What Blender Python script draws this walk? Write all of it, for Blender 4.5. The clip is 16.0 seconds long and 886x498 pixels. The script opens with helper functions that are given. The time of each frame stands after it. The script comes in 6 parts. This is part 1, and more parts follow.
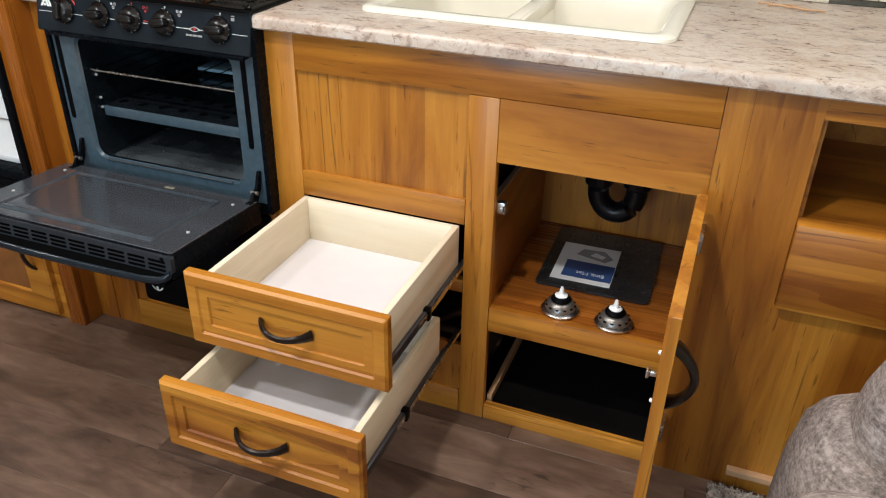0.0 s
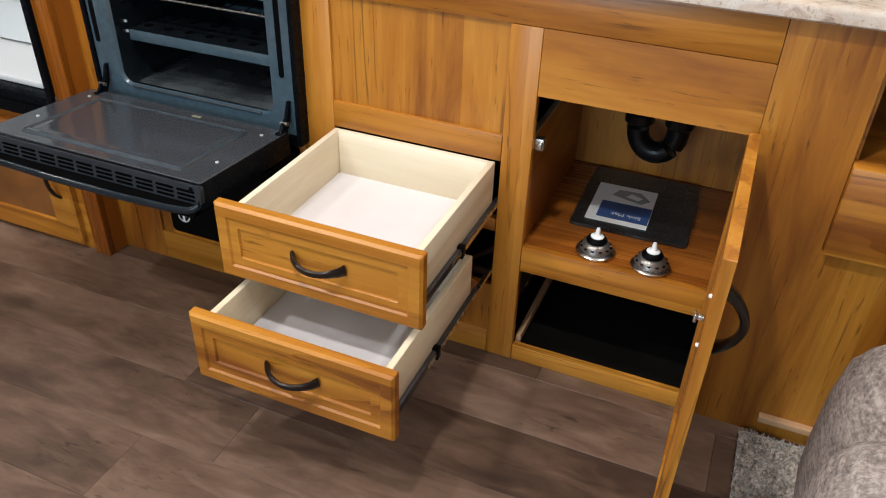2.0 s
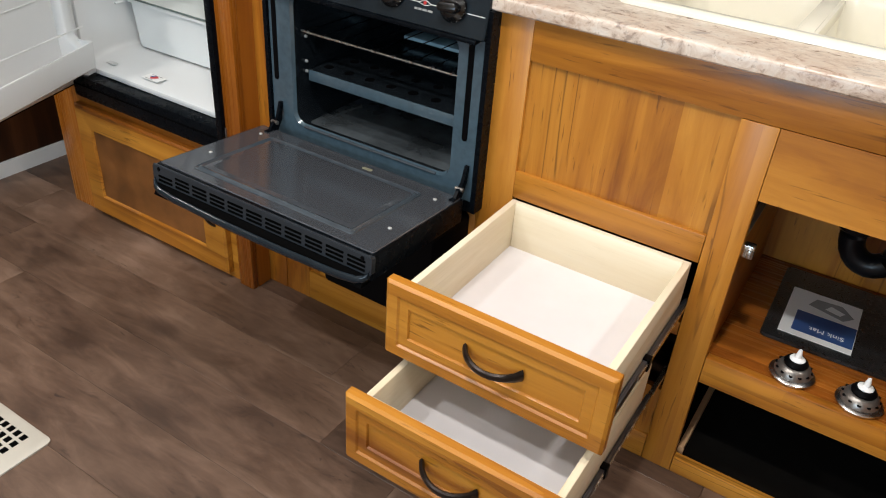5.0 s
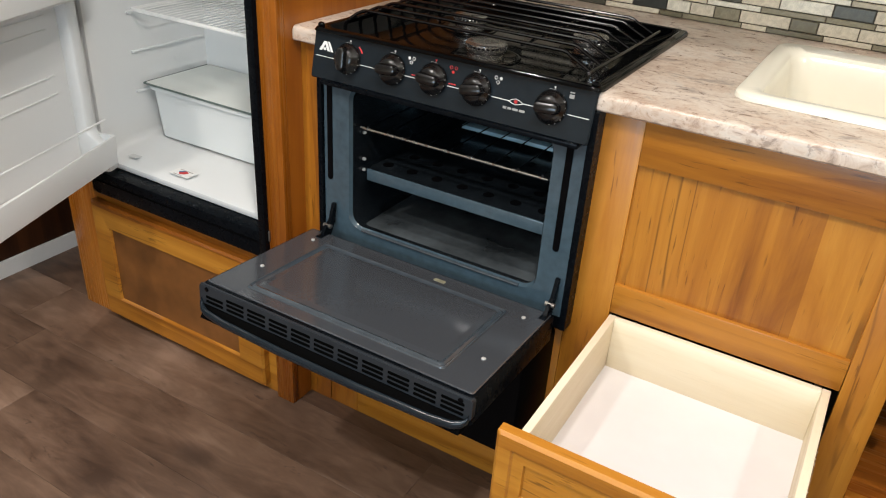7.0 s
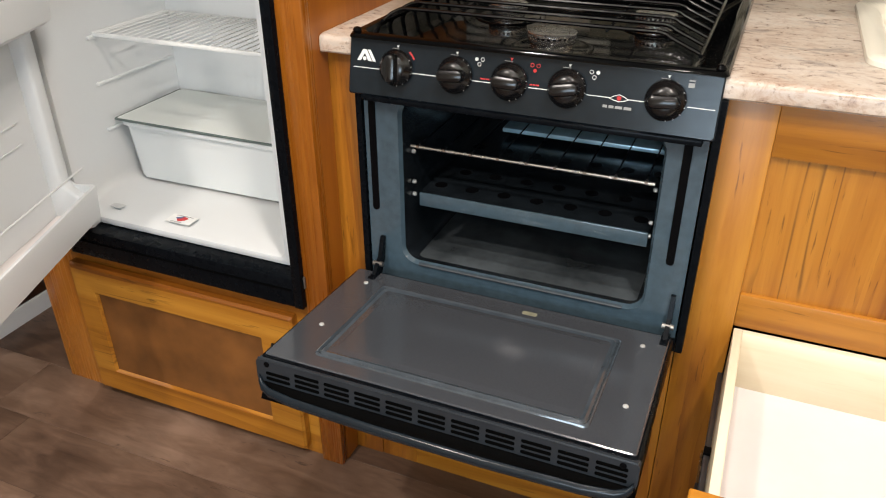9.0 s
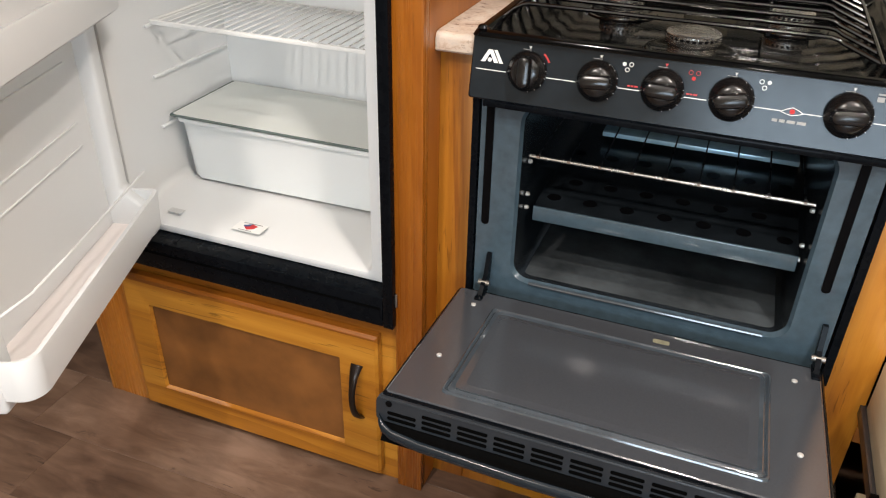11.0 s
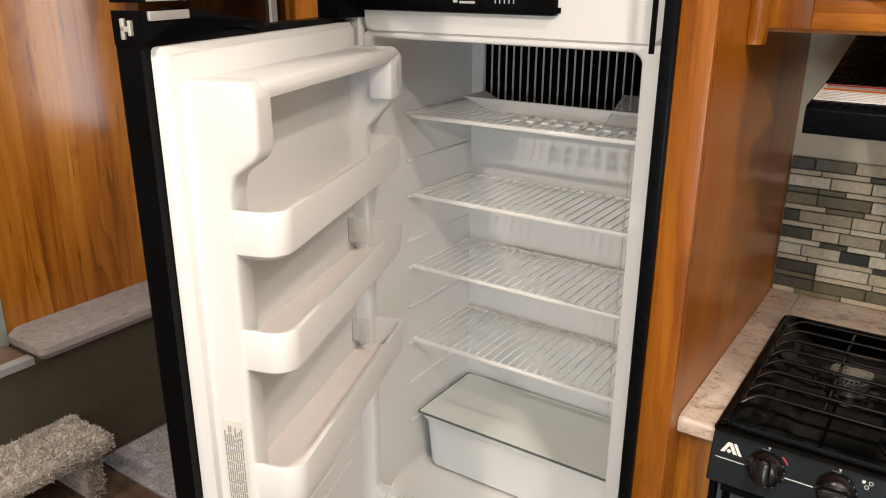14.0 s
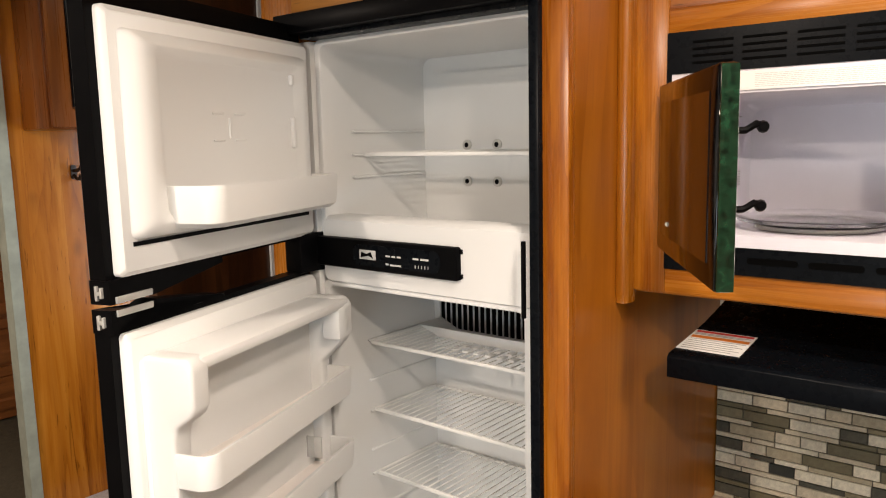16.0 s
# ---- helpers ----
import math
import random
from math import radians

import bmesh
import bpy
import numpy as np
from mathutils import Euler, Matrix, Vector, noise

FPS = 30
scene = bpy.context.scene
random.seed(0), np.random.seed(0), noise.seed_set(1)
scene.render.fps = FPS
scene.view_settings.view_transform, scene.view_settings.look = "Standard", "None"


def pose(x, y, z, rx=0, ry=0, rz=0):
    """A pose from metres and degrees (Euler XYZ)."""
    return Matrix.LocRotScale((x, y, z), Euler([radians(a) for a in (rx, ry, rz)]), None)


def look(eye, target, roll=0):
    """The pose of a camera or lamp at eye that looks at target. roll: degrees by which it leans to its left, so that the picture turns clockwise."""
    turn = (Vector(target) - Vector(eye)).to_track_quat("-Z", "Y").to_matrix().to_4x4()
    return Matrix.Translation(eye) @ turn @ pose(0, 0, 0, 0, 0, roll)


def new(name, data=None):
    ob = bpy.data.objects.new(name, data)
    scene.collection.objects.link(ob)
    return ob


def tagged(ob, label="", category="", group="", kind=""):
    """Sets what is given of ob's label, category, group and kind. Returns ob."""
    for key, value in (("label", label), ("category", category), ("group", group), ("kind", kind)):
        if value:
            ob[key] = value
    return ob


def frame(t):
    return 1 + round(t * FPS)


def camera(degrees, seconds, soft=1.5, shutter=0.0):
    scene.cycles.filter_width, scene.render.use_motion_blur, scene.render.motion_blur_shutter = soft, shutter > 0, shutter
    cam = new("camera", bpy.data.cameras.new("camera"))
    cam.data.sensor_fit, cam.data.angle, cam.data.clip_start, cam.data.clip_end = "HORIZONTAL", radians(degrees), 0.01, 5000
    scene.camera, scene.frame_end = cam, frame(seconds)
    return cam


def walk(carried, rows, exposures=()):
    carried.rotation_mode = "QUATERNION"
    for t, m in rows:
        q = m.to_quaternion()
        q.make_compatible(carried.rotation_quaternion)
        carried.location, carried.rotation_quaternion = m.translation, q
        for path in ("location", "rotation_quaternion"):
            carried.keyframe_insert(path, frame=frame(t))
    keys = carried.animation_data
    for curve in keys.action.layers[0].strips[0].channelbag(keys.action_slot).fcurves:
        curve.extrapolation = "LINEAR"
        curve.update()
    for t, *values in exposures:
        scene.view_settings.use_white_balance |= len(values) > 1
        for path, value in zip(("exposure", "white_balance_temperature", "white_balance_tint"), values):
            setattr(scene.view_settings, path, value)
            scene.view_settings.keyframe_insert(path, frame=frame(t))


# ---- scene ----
cam = camera(59.8, 16.0, soft=1.1)
METRES, EYE, TILT, LEAN, TURN = 2.1, 1.24, 0.0, 0.0, 20.7
ROWS = [
    (0.0, 0.0, 0.0, 0.0, 0.59, -29.4, -1.04),
    (0.5, -0.0075, -0.0001, -0.0063, 1.06, -30.51, -0.94),
    (1.0, -0.0119, 0.0037, -0.0139, 1.57, -32.31, -1.02),
    (1.5, -0.0163, 0.0068, -0.0155, 2.03, -33.6, -1.39),
    (2.0, -0.0186, 0.0139, -0.0142, 2.21, -33.78, -1.66),
    (2.5, -0.0208, 0.0225, -0.0147, 2.97, -33.71, -2.12),
    (3.0, -0.0284, 0.0306, -0.0147, 4.53, -33.87, -2.67),
    (3.5, -0.0398, 0.0431, -0.0113, 6.72, -33.94, -3.21),
    (4.0, -0.0586, 0.0653, -0.009, 9.38, -33.95, -3.31),
    (4.5, -0.0775, 0.0787, 0.0004, 12.03, -33.73, -3.7),
    (7.0, -0.2107, 0.1772, 0.0018, 10.23, -29.22, -3.4),
    (7.5, -0.2425, 0.2004, -0.0, 8.35, -28.85, -2.2),
    (8.0, -0.2818, 0.2245, -0.0056, 6.05, -29.15, -1.11),
    (10.5, -0.417, 0.312, -0.037, -1.07, -30.45, 0.15),
    (11.0, -0.45, 0.3256, -0.025, 0.58, -31.19, -1.12),
    (11.5, -0.4903, 0.3356, -0.0141, 3.69, -31.15, -2.52),
    (12.0, -0.5057, 0.3422, 0.0008, 7.11, -30.58, -3.3),
    (12.5, -0.5222, 0.3357, 0.0266, 9.86, -29.09, -3.13),
    (13.0, -0.5256, 0.3312, 0.0634, 11.49, -26.81, -2.03),
    (13.5, -0.5215, 0.3199, 0.1099, 12.43, -23.16, -1.26),
    (14.0, -0.514, 0.3055, 0.1465, 13.43, -19.49, -0.22),
    (14.5, -0.499, 0.2896, 0.1827, 14.85, -15.81, 0.96),
    (15.0, -0.466, 0.2738, 0.2124, 16.31, -12.52, 2.07),
    (15.5, -0.4214, 0.2576, 0.2321, 17.42, -9.72, 1.9),
    (16.0, -0.3695, 0.242, 0.2414, 18.48, -7.97, 1.26),
]
EXPOSE = 0.05
walk(cam, [(t, pose(0, 0, EYE, TILT, LEAN, TURN) @ pose(METRES * x, METRES * y, METRES * z, 90 + pitch, roll, yaw)) for t, x, y, z, yaw, pitch, roll in ROWS],
     [(0.0, EXPOSE + 0.02, 6050, 10), (4.5, EXPOSE + 0.04, 6150, 10), (8.0, EXPOSE + 0.14, 6500, 11), (10.5, EXPOSE + 0.34, 6700, 14), (11.5, EXPOSE + 0.34, 6750, 14),
      (12.5, EXPOSE + 0.18, 6950, 15), (14.0, EXPOSE + 0.0, 7250, 16), (16.0, EXPOSE + 0.03, 7550, 17)])

# ---- world and lamps ----
world = bpy.data.worlds.new("world")
scene.world = world
world.use_nodes = True
world.node_tree.nodes["Background"].inputs[0].default_value = (0.8, 0.9, 1.0, 1)
world.node_tree.nodes["Background"].inputs[1].default_value = 0.04


def area_lamp(name, place, aim, size, watts, colour, shape="DISK", size_y=None):
    data = bpy.data.lights.new(name, "AREA")
    data.shape, data.size, data.energy, data.color = shape, size, watts, colour
    if size_y:
        data.size_y = size_y
    ob = new(name, data)
    ob.matrix_basis = look(place, aim)
    return ob


CEIL = 2.3
BACK_WALL = 1.97
WARM = (1.0, 0.945, 0.87)
for lx, ly, w, size in ((-1.05, 0.82, 10, 0.07), (-0.50, 0.25, 22, 0.09), (-1.75, -0.20, 22, 0.09), (0.75, 1.05, 13, 0.12), (-0.9, -1.2, 11, 0.12), (-3.2, 0.2, 17, 0.12)):
    area_lamp("ceiling_lamp", (lx, ly, CEIL - 0.03), (lx, ly, 0), size, w, WARM)
area_lamp("window_light", (-0.6, -1.62, 1.0), (-0.6, 0.4, 0.35), 1.2, 27, (0.62, 0.83, 1.0), "RECTANGLE", 0.7)
area_lamp("door_window_light", (-3.02, BACK_WALL - 0.03, 1.45), (-3.02, 0, 1.40), 0.45, 9, (0.70, 0.86, 1.0), "RECTANGLE", 0.9)

# ---- materials ----


class Mat:
    """A node material: m.add(type, **inputs) adds a node and m.link(a, b) joins sockets."""

    def __init__(self, name, rough=0.5, metal=0.0, colour=None, **more):
        self.m = bpy.data.materials.new(name)
        self.m.use_nodes = True
        self.t = self.m.node_tree
        self.b = self.t.nodes["Principled BSDF"]
        self.b.inputs["Roughness"].default_value = rough
        self.b.inputs["Metallic"].default_value = metal
        if colour:
            self.b.inputs["Base Color"].default_value = (*colour, 1)
        for k, v in more.items():
            self.b.inputs[k.replace("_", " ")].default_value = v
        self.co = None

    def add(self, kind, inputs=(), **props):
        n = self.t.nodes.new(kind)
        for k, v in props.items():
            if k == "operation":
                n.operation = v
            elif k == "blend_type":
                n.blend_type = v
            elif k == "data_type":
                n.data_type = v
            elif k == "feature":
                n.feature = v
            elif k == "dims":
                n.noise_dimensions = v
        for k, v in dict(inputs).items():
            if isinstance(v, bpy.types.NodeSocket):
                self.t.links.new(v, n.inputs[k])
            else:
                n.inputs[k].default_value = v
        return n

    def coords(self, scale=(1, 1, 1)):
        if self.co is None:
            self.co = self.t.nodes.new("ShaderNodeTexCoord")
        return self.add("ShaderNodeMapping", {"Vector": self.co.outputs["Object"], "Scale": scale}).outputs[0]

    def noise(self, scale, stretch=(1, 1, 1), detail=4.0, rough=0.55, distort=0.0):
        return self.add("ShaderNodeTexNoise", {"Vector": self.coords(stretch), "Scale": scale, "Detail": detail, "Roughness": rough, "Distortion": distort}).outputs["Fac"]

    def math(self, op, a, b=0.0):
        return self.add("ShaderNodeMath", {0: a, 1: b}, operation=op).outputs[0]

    def ramp(self, fac, stops):
        n = self.add("ShaderNodeValToRGB", {"Fac": fac})
        e = n.color_ramp.elements
        while len(e) < len(stops):
            e.new(0.5)
        for el, (p, c) in zip(e, stops):
            el.position, el.color = p, (*c, 1) if len(c) == 3 else c
        return n.outputs["Color"]

    def mix(self, fac, a, b, blend="MIX"):
        n = self.add("ShaderNodeMix", data_type="RGBA", blend_type=blend)
        for i, v in ((0, fac), (6, a), (7, b)):
            if isinstance(v, bpy.types.NodeSocket):
                self.t.links.new(v, n.inputs[i])
            else:
                n.inputs[i].default_value = v if i == 0 else (*v, 1)
        return n.outputs[2]

    def base(self, sock):
        self.t.links.new(sock, self.b.inputs["Base Color"])
        return self

    def roughen(self, sock, lo, hi):
        r = self.add("ShaderNodeMapRange", {"Value": sock, "To Min": lo, "To Max": hi}).outputs[0]
        self.t.links.new(r, self.b.inputs["Roughness"])

    def bump(self, sock, strength, dist=0.002):
        n = self.add("ShaderNodeBump", {"Height": sock, "Strength": strength, "Distance": dist})
        self.t.links.new(n.outputs[0], self.b.inputs["Normal"])


def grey(v):
    return (v, v, v)


def wood(name, axis, dark=(0.20, 0.058, 0.005), mid=(0.392, 0.146, 0.0125), light=(0.55, 0.246, 0.030), board=0.062, rough=0.36, marks=1.0, fine=1.0):
    """Honey-coloured laminate with a grain along one axis, board by board, with pale streaks, thin cracks and knots."""
    m = Mat(name, rough)
    i = "xyz".index(axis)

    def along(k):
        v = [1.0] * 3
        v[i] = k
        return v

    sep = m.add("ShaderNodeSeparateXYZ", {0: m.coords()})
    across = [sep.outputs[k] for k in range(3) if k != i]
    s = m.math("ADD", across[0], across[1])
    wob = m.noise(1.3, (1, 1, 1), 2)
    pos = m.math("DIVIDE", m.math("ADD", s, m.math("MULTIPLY", wob, 0.02)), board)
    lane = m.math("FLOOR", pos)
    tone = m.add("ShaderNodeTexWhiteNoise", {"W": lane}, dims="1D").outputs["Value"]
    grain = m.noise(9, along(0.10), 6, 0.62, 1.0)
    pores = m.noise(170, along(0.02), 3, 0.6)
    contour = m.math("FRACT", m.math("MULTIPLY", m.noise(5.5, along(0.10), 2, 0.45, 0.4), 11.0))
    rings = m.math("MULTIPLY", m.math("POWER", contour, 2.0), m.ramp(m.noise(3.1, along(0.5), 1), [(0.46, grey(0.15)), (0.60, grey(1))]))
    v = m.math("ADD", m.math("MULTIPLY", grain, 0.80), m.math("ADD", m.math("MULTIPLY", pores, 0.11 * fine), m.math("MULTIPLY", m.math("SUBTRACT", tone, 0.5), 0.17)))
    v = m.math("ADD", v, m.math("SUBTRACT", 0.138 + 0.055 * (1 - fine), m.math("MULTIPLY", rings, 0.10)))
    c = m.ramp(v, [(0.40, dark), (0.58, mid), (0.78, light)])
    pale = m.ramp(m.noise(11, along(0.03), 3, 0.5, 0.6), [(0.60, grey(0)), (0.68, grey(1))])
    c = m.mix(m.math("MULTIPLY", pale, 0.38 * fine), c, tuple(min(1, x * 1.18) for x in light))
    thin = m.math("ABSOLUTE", m.math("SUBTRACT", m.noise(13, along(0.035), 3, 0.5, 0.25), 0.5))
    crack = m.ramp(thin, [(0.003, grey(1)), (0.012, grey(0))])
    gate = m.ramp(m.noise(7, along(0.4), 2), [(0.53, grey(0)), (0.61, grey(1))])
    fleck = m.ramp(m.noise(150, along(0.07), 3, 0.6, 0.4), [(0.63, grey(0)), (0.69, grey(1))])
    gate2 = m.ramp(m.noise(6.3, (1, 1, 1), 1), [(0.40, grey(0)), (0.54, grey(1))])
    knot = m.ramp(m.add("ShaderNodeTexVoronoi", {"Vector": m.coords(along(0.55)), "Scale": 5.2}).outputs["Distance"], [(0.05, grey(1)), (0.14, grey(0))])
    k = m.math("MAXIMUM", m.math("MULTIPLY", crack, gate), m.math("MAXIMUM", m.math("MULTIPLY", fleck, gate2), m.math("MULTIPLY", m.math("MULTIPLY", knot, gate2), 0.7)))
    c = m.mix(m.math("MULTIPLY", k, 0.58 * marks), c, tuple(x * 0.28 for x in dark))
    m.base(c)
    m.roughen(pores, rough - 0.07 * fine, rough + 0.1 * fine)
    m.bump(pores, 0.05 * fine, 0.001)
    return m.m


WOOD_Z = wood("honey_wood_upright_grain", "z")
WOOD_X = wood("honey_wood_level_grain", "x", board=0.09)
WOOD_Y = wood("honey_wood_deep_grain", "y", board=0.09)
# WOOD_WALL, WOOD_UP, WOOD_UP_X, WOOD_SIDE: honey wood reddened to paint in warmer light.
WOOD_WALL = wood("wall_panel_wood", "z", (0.20, 0.050, 0.005), (0.38, 0.118, 0.011), (0.52, 0.195, 0.025), 0.075, 0.20)
WOOD_UP = wood("honey_wood_warm_light_upright", "z", (0.21, 0.054, 0.004), (0.37, 0.118, 0.010), (0.48, 0.182, 0.022), 0.11, 0.26, 0.55)
WOOD_SIDE = wood("smooth_warm_light_side_panel", "z", (0.25, 0.068, 0.005), (0.36, 0.112, 0.010), (0.44, 0.160, 0.018), 0.16, 0.30, 0.30, 0.15)
WOOD_RED = wood("red_amber_wood_upright_grain", "z", (0.10, 0.024, 0.003), (0.20, 0.054, 0.007), (0.28, 0.088, 0.013), 0.09, 0.28, 0.7)
WOOD_UP_X = wood("honey_wood_warm_light_level", "x", (0.19, 0.047, 0.004), (0.35, 0.108, 0.010), (0.48, 0.178, 0.022), 0.09, 0.26)
WOOD_DARK = wood("dark_stained_wood", "z", (0.02, 0.007, 0.003), (0.05, 0.017, 0.006), (0.08, 0.028, 0.01), 0.08, 0.3)


def plain(name, colour, rough, metal=0.0, vary=0.12, scale=18, bump=0.0, **more):
    m = Mat(name, rough, metal, **more)
    n = m.noise(scale, (1, 1, 1), 5)
    lo, hi = [tuple(c * k for c in colour) for k in (1 - vary, 1 + vary)]
    m.base(m.ramp(n, [(0.3, lo), (0.7, hi)]))
    m.roughen(m.noise(scale * 3.3, (1, 1, 1), 3), max(0.02, rough - 0.06), rough + 0.08)
    if bump:
        m.bump(m.noise(scale * 12, (1, 1, 1), 3), bump, 0.001)
    return m.m


PANEL_BROWN = plain("brown_veneer", (0.19, 0.072, 0.017), 0.42, vary=0.35, scale=9)
BIRCH = wood("pale_birch_ply", "x", (0.64, 0.53, 0.34), (0.74, 0.645, 0.47), (0.80, 0.73, 0.57), 0.5, 0.5, 0.12)
LINER = plain("white_fridge_liner", (0.70, 0.708, 0.703), 0.44, vary=0.004, scale=3)
WHITE = plain("white_laminate", (0.70, 0.675, 0.685), 0.45, vary=0.02)
PAPER = plain("paper", (0.78, 0.78, 0.76), 0.6, vary=0.02)
INK = plain("ink", (0.04, 0.04, 0.045), 0.6)
INK_GREY = plain("grey_ink", (0.30, 0.30, 0.29), 0.6)
INK_BLUE = plain("blue_ink", (0.03, 0.075, 0.22), 0.4)
INK_RED = plain("red_ink", (0.55, 0.03, 0.03), 0.5)
INK_ORANGE = plain("orange_ink", (0.85, 0.25, 0.04), 0.5)
BLACK = plain("black_plastic", (0.0022, 0.0022, 0.0026), 0.36, Specular_IOR_Level=0.05)
BLACK_KNOB = plain("black_knob_plastic", (0.006, 0.0055, 0.0055), 0.22, vary=0.2, Specular_IOR_Level=0.5)
BLACK_GLOSS = plain("black_enamel", (0.0012, 0.0013, 0.0015), 0.06, vary=0.2, Specular_IOR_Level=0.18)
GRATE = plain("black_grate_enamel", (0.003, 0.003, 0.0035), 0.16, vary=0.2, Specular_IOR_Level=0.7)
BLACK_SATIN = plain("black_painted_steel", (0.0025, 0.0035, 0.005), 0.27, Specular_IOR_Level=0.08)
BRONZE = plain("oil_rubbed_bronze", (0.022, 0.015, 0.012), 0.3, 0.6)
OVEN_GREY = plain("teal_grey_porcelain_enamel", (0.050, 0.080, 0.102), 0.14, vary=0.14, scale=60, Specular_IOR_Level=0.8)
DOOR_SHEET = plain("speckled_grey_enamel", (0.046, 0.050, 0.057), 0.14, vary=0.06, scale=420, bump=0.0, Specular_IOR_Level=1.0)
# Bluer and glossier than the sheet; part of the ridge's highlight is this tint.
DOOR_RIM = plain("highlight_enamel_rim", (0.048, 0.060, 0.072), 0.10, 0.1, Specular_IOR_Level=1.0, vary=0.15, scale=40)
PANEL_BLACK = plain("dark_glossy_panel", (0.009, 0.0135, 0.018), 0.18, vary=0.15, scale=30, Specular_IOR_Level=0.3)
CHARCOAL = plain("charcoal_plastic", (0.020, 0.024, 0.029), 0.30, vary=0.15, scale=30, Specular_IOR_Level=0.3)
BLUE_GLOW_STRIP = plain("painted_bluish_light", (0.46, 0.68, 0.80), 0.2, 0.3, vary=0.3, scale=14)
SOOT_FLOOR = plain("stained_oven_floor", (0.055, 0.064, 0.070), 0.18, vary=0.5, scale=11)
# Darker than the face enamel: the oven's inner shade is in this colour.
OVEN_DARK = plain("shaded_oven_enamel", (0.009, 0.012, 0.015), 0.22, vary=0.4, scale=20)
STEEL = plain("bright_steel", (0.62, 0.61, 0.59), 0.25, 1.0)
WIRE = plain("white_coated_wire", (0.80, 0.80, 0.78), 0.35, vary=0.02)
SLIDE = plain("drawer_slide_steel", (0.10, 0.10, 0.11), 0.35, 0.8)
SINK = plain("cream_acrylic", (0.82, 0.78, 0.66), 0.18, vary=0.015, scale=5)
WALL = plain("cream_wall_board", (0.66, 0.60, 0.48), 0.6, vary=0.04, scale=30)
CEILING = plain("white_ceiling_board", (0.80, 0.79, 0.76), 0.7, vary=0.03)
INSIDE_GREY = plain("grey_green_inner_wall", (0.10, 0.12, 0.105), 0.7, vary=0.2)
# Near black: the shade inside the base cabinets is put into this colour.
SHADE_INSIDE = plain("cavity_shade_board", (0.005, 0.0042, 0.0035), 0.8, vary=0.2, Specular_IOR_Level=0.1)
PIPE = plain("black_drain_pipe", (0.004, 0.004, 0.005), 0.30, Specular_IOR_Level=0.25)
TRIM_PALE = plain("raw_pale_wood", (0.55, 0.33, 0.17), 0.55)
GREEN_TRIM = plain("grey_green_trim", (0.28, 0.30, 0.25), 0.5, vary=0.15)
STRAINER_METAL = plain("dark_strainer_steel", (0.24, 0.22, 0.20), 0.32, 0.8)
SCREW = plain("zinc_screw", (0.60, 0.60, 0.58), 0.4, 0.4)
BURNER = plain("cast_burner_metal", (0.72, 0.71, 0.68), 0.22, 0.95, vary=0.15, scale=160, bump=0.15)
BLACK_VOID = plain("black_slot", (0.0015, 0.0015, 0.0015), 0.8, Specular_IOR_Level=0.03)
BLACK_MIRROR = plain("dark_door_glass", (0.006, 0.005, 0.005), 0.04, Specular_IOR_Level=0.4)
GREEN_GLASS = plain("green_edge_plastic", (0.003, 0.017, 0.008), 0.15, vary=0.9, scale=90)
LAMP_GLINT = plain("painted_lamp_glint", (0.22, 0.21, 0.14), 0.5, vary=0.3, scale=120)
GREY_METAL = plain("pale_grey_metal", (0.55, 0.55, 0.53), 0.35, 0.5)


def laminate():
    m = Mat("granite_look_laminate", 0.3)
    a = m.noise(8, (0.8, 1.3, 1), 6, 0.65, 0.6)
    b = m.noise(40, (0.75, 1.25, 1), 6, 0.72, 0.8)
    c = m.ramp(a, [(0.30, (0.36, 0.25, 0.18)), (0.45, (0.50, 0.39, 0.30)), (0.60, (0.61, 0.54, 0.46)), (0.75, (0.54, 0.46, 0.40))])
    d = m.ramp(b, [(0.36, (0.17, 0.11, 0.085)), (0.45, (0.48, 0.36, 0.28)), (0.56, (0.65, 0.57, 0.49)), (0.68, (0.50, 0.47, 0.44))])
    c = m.mix(0.55, c, d)
    spots = m.ramp(m.noise(17, (0.7, 1.2, 1), 5, 0.65, 0.4), [(0.58, grey(0)), (0.66, grey(1))])
    speck = m.ramp(m.noise(110, (1, 1, 1), 3, 0.6), [(0.62, grey(0)), (0.68, grey(1))])
    c = m.mix(m.math("MULTIPLY", speck, 0.5), c, (0.16, 0.10, 0.07))
    m.base(m.mix(m.math("MULTIPLY", spots, 0.65), c, (0.19, 0.145, 0.125)))
    m.roughen(b, 0.22, 0.36)
    return m.m


COUNTER = laminate()


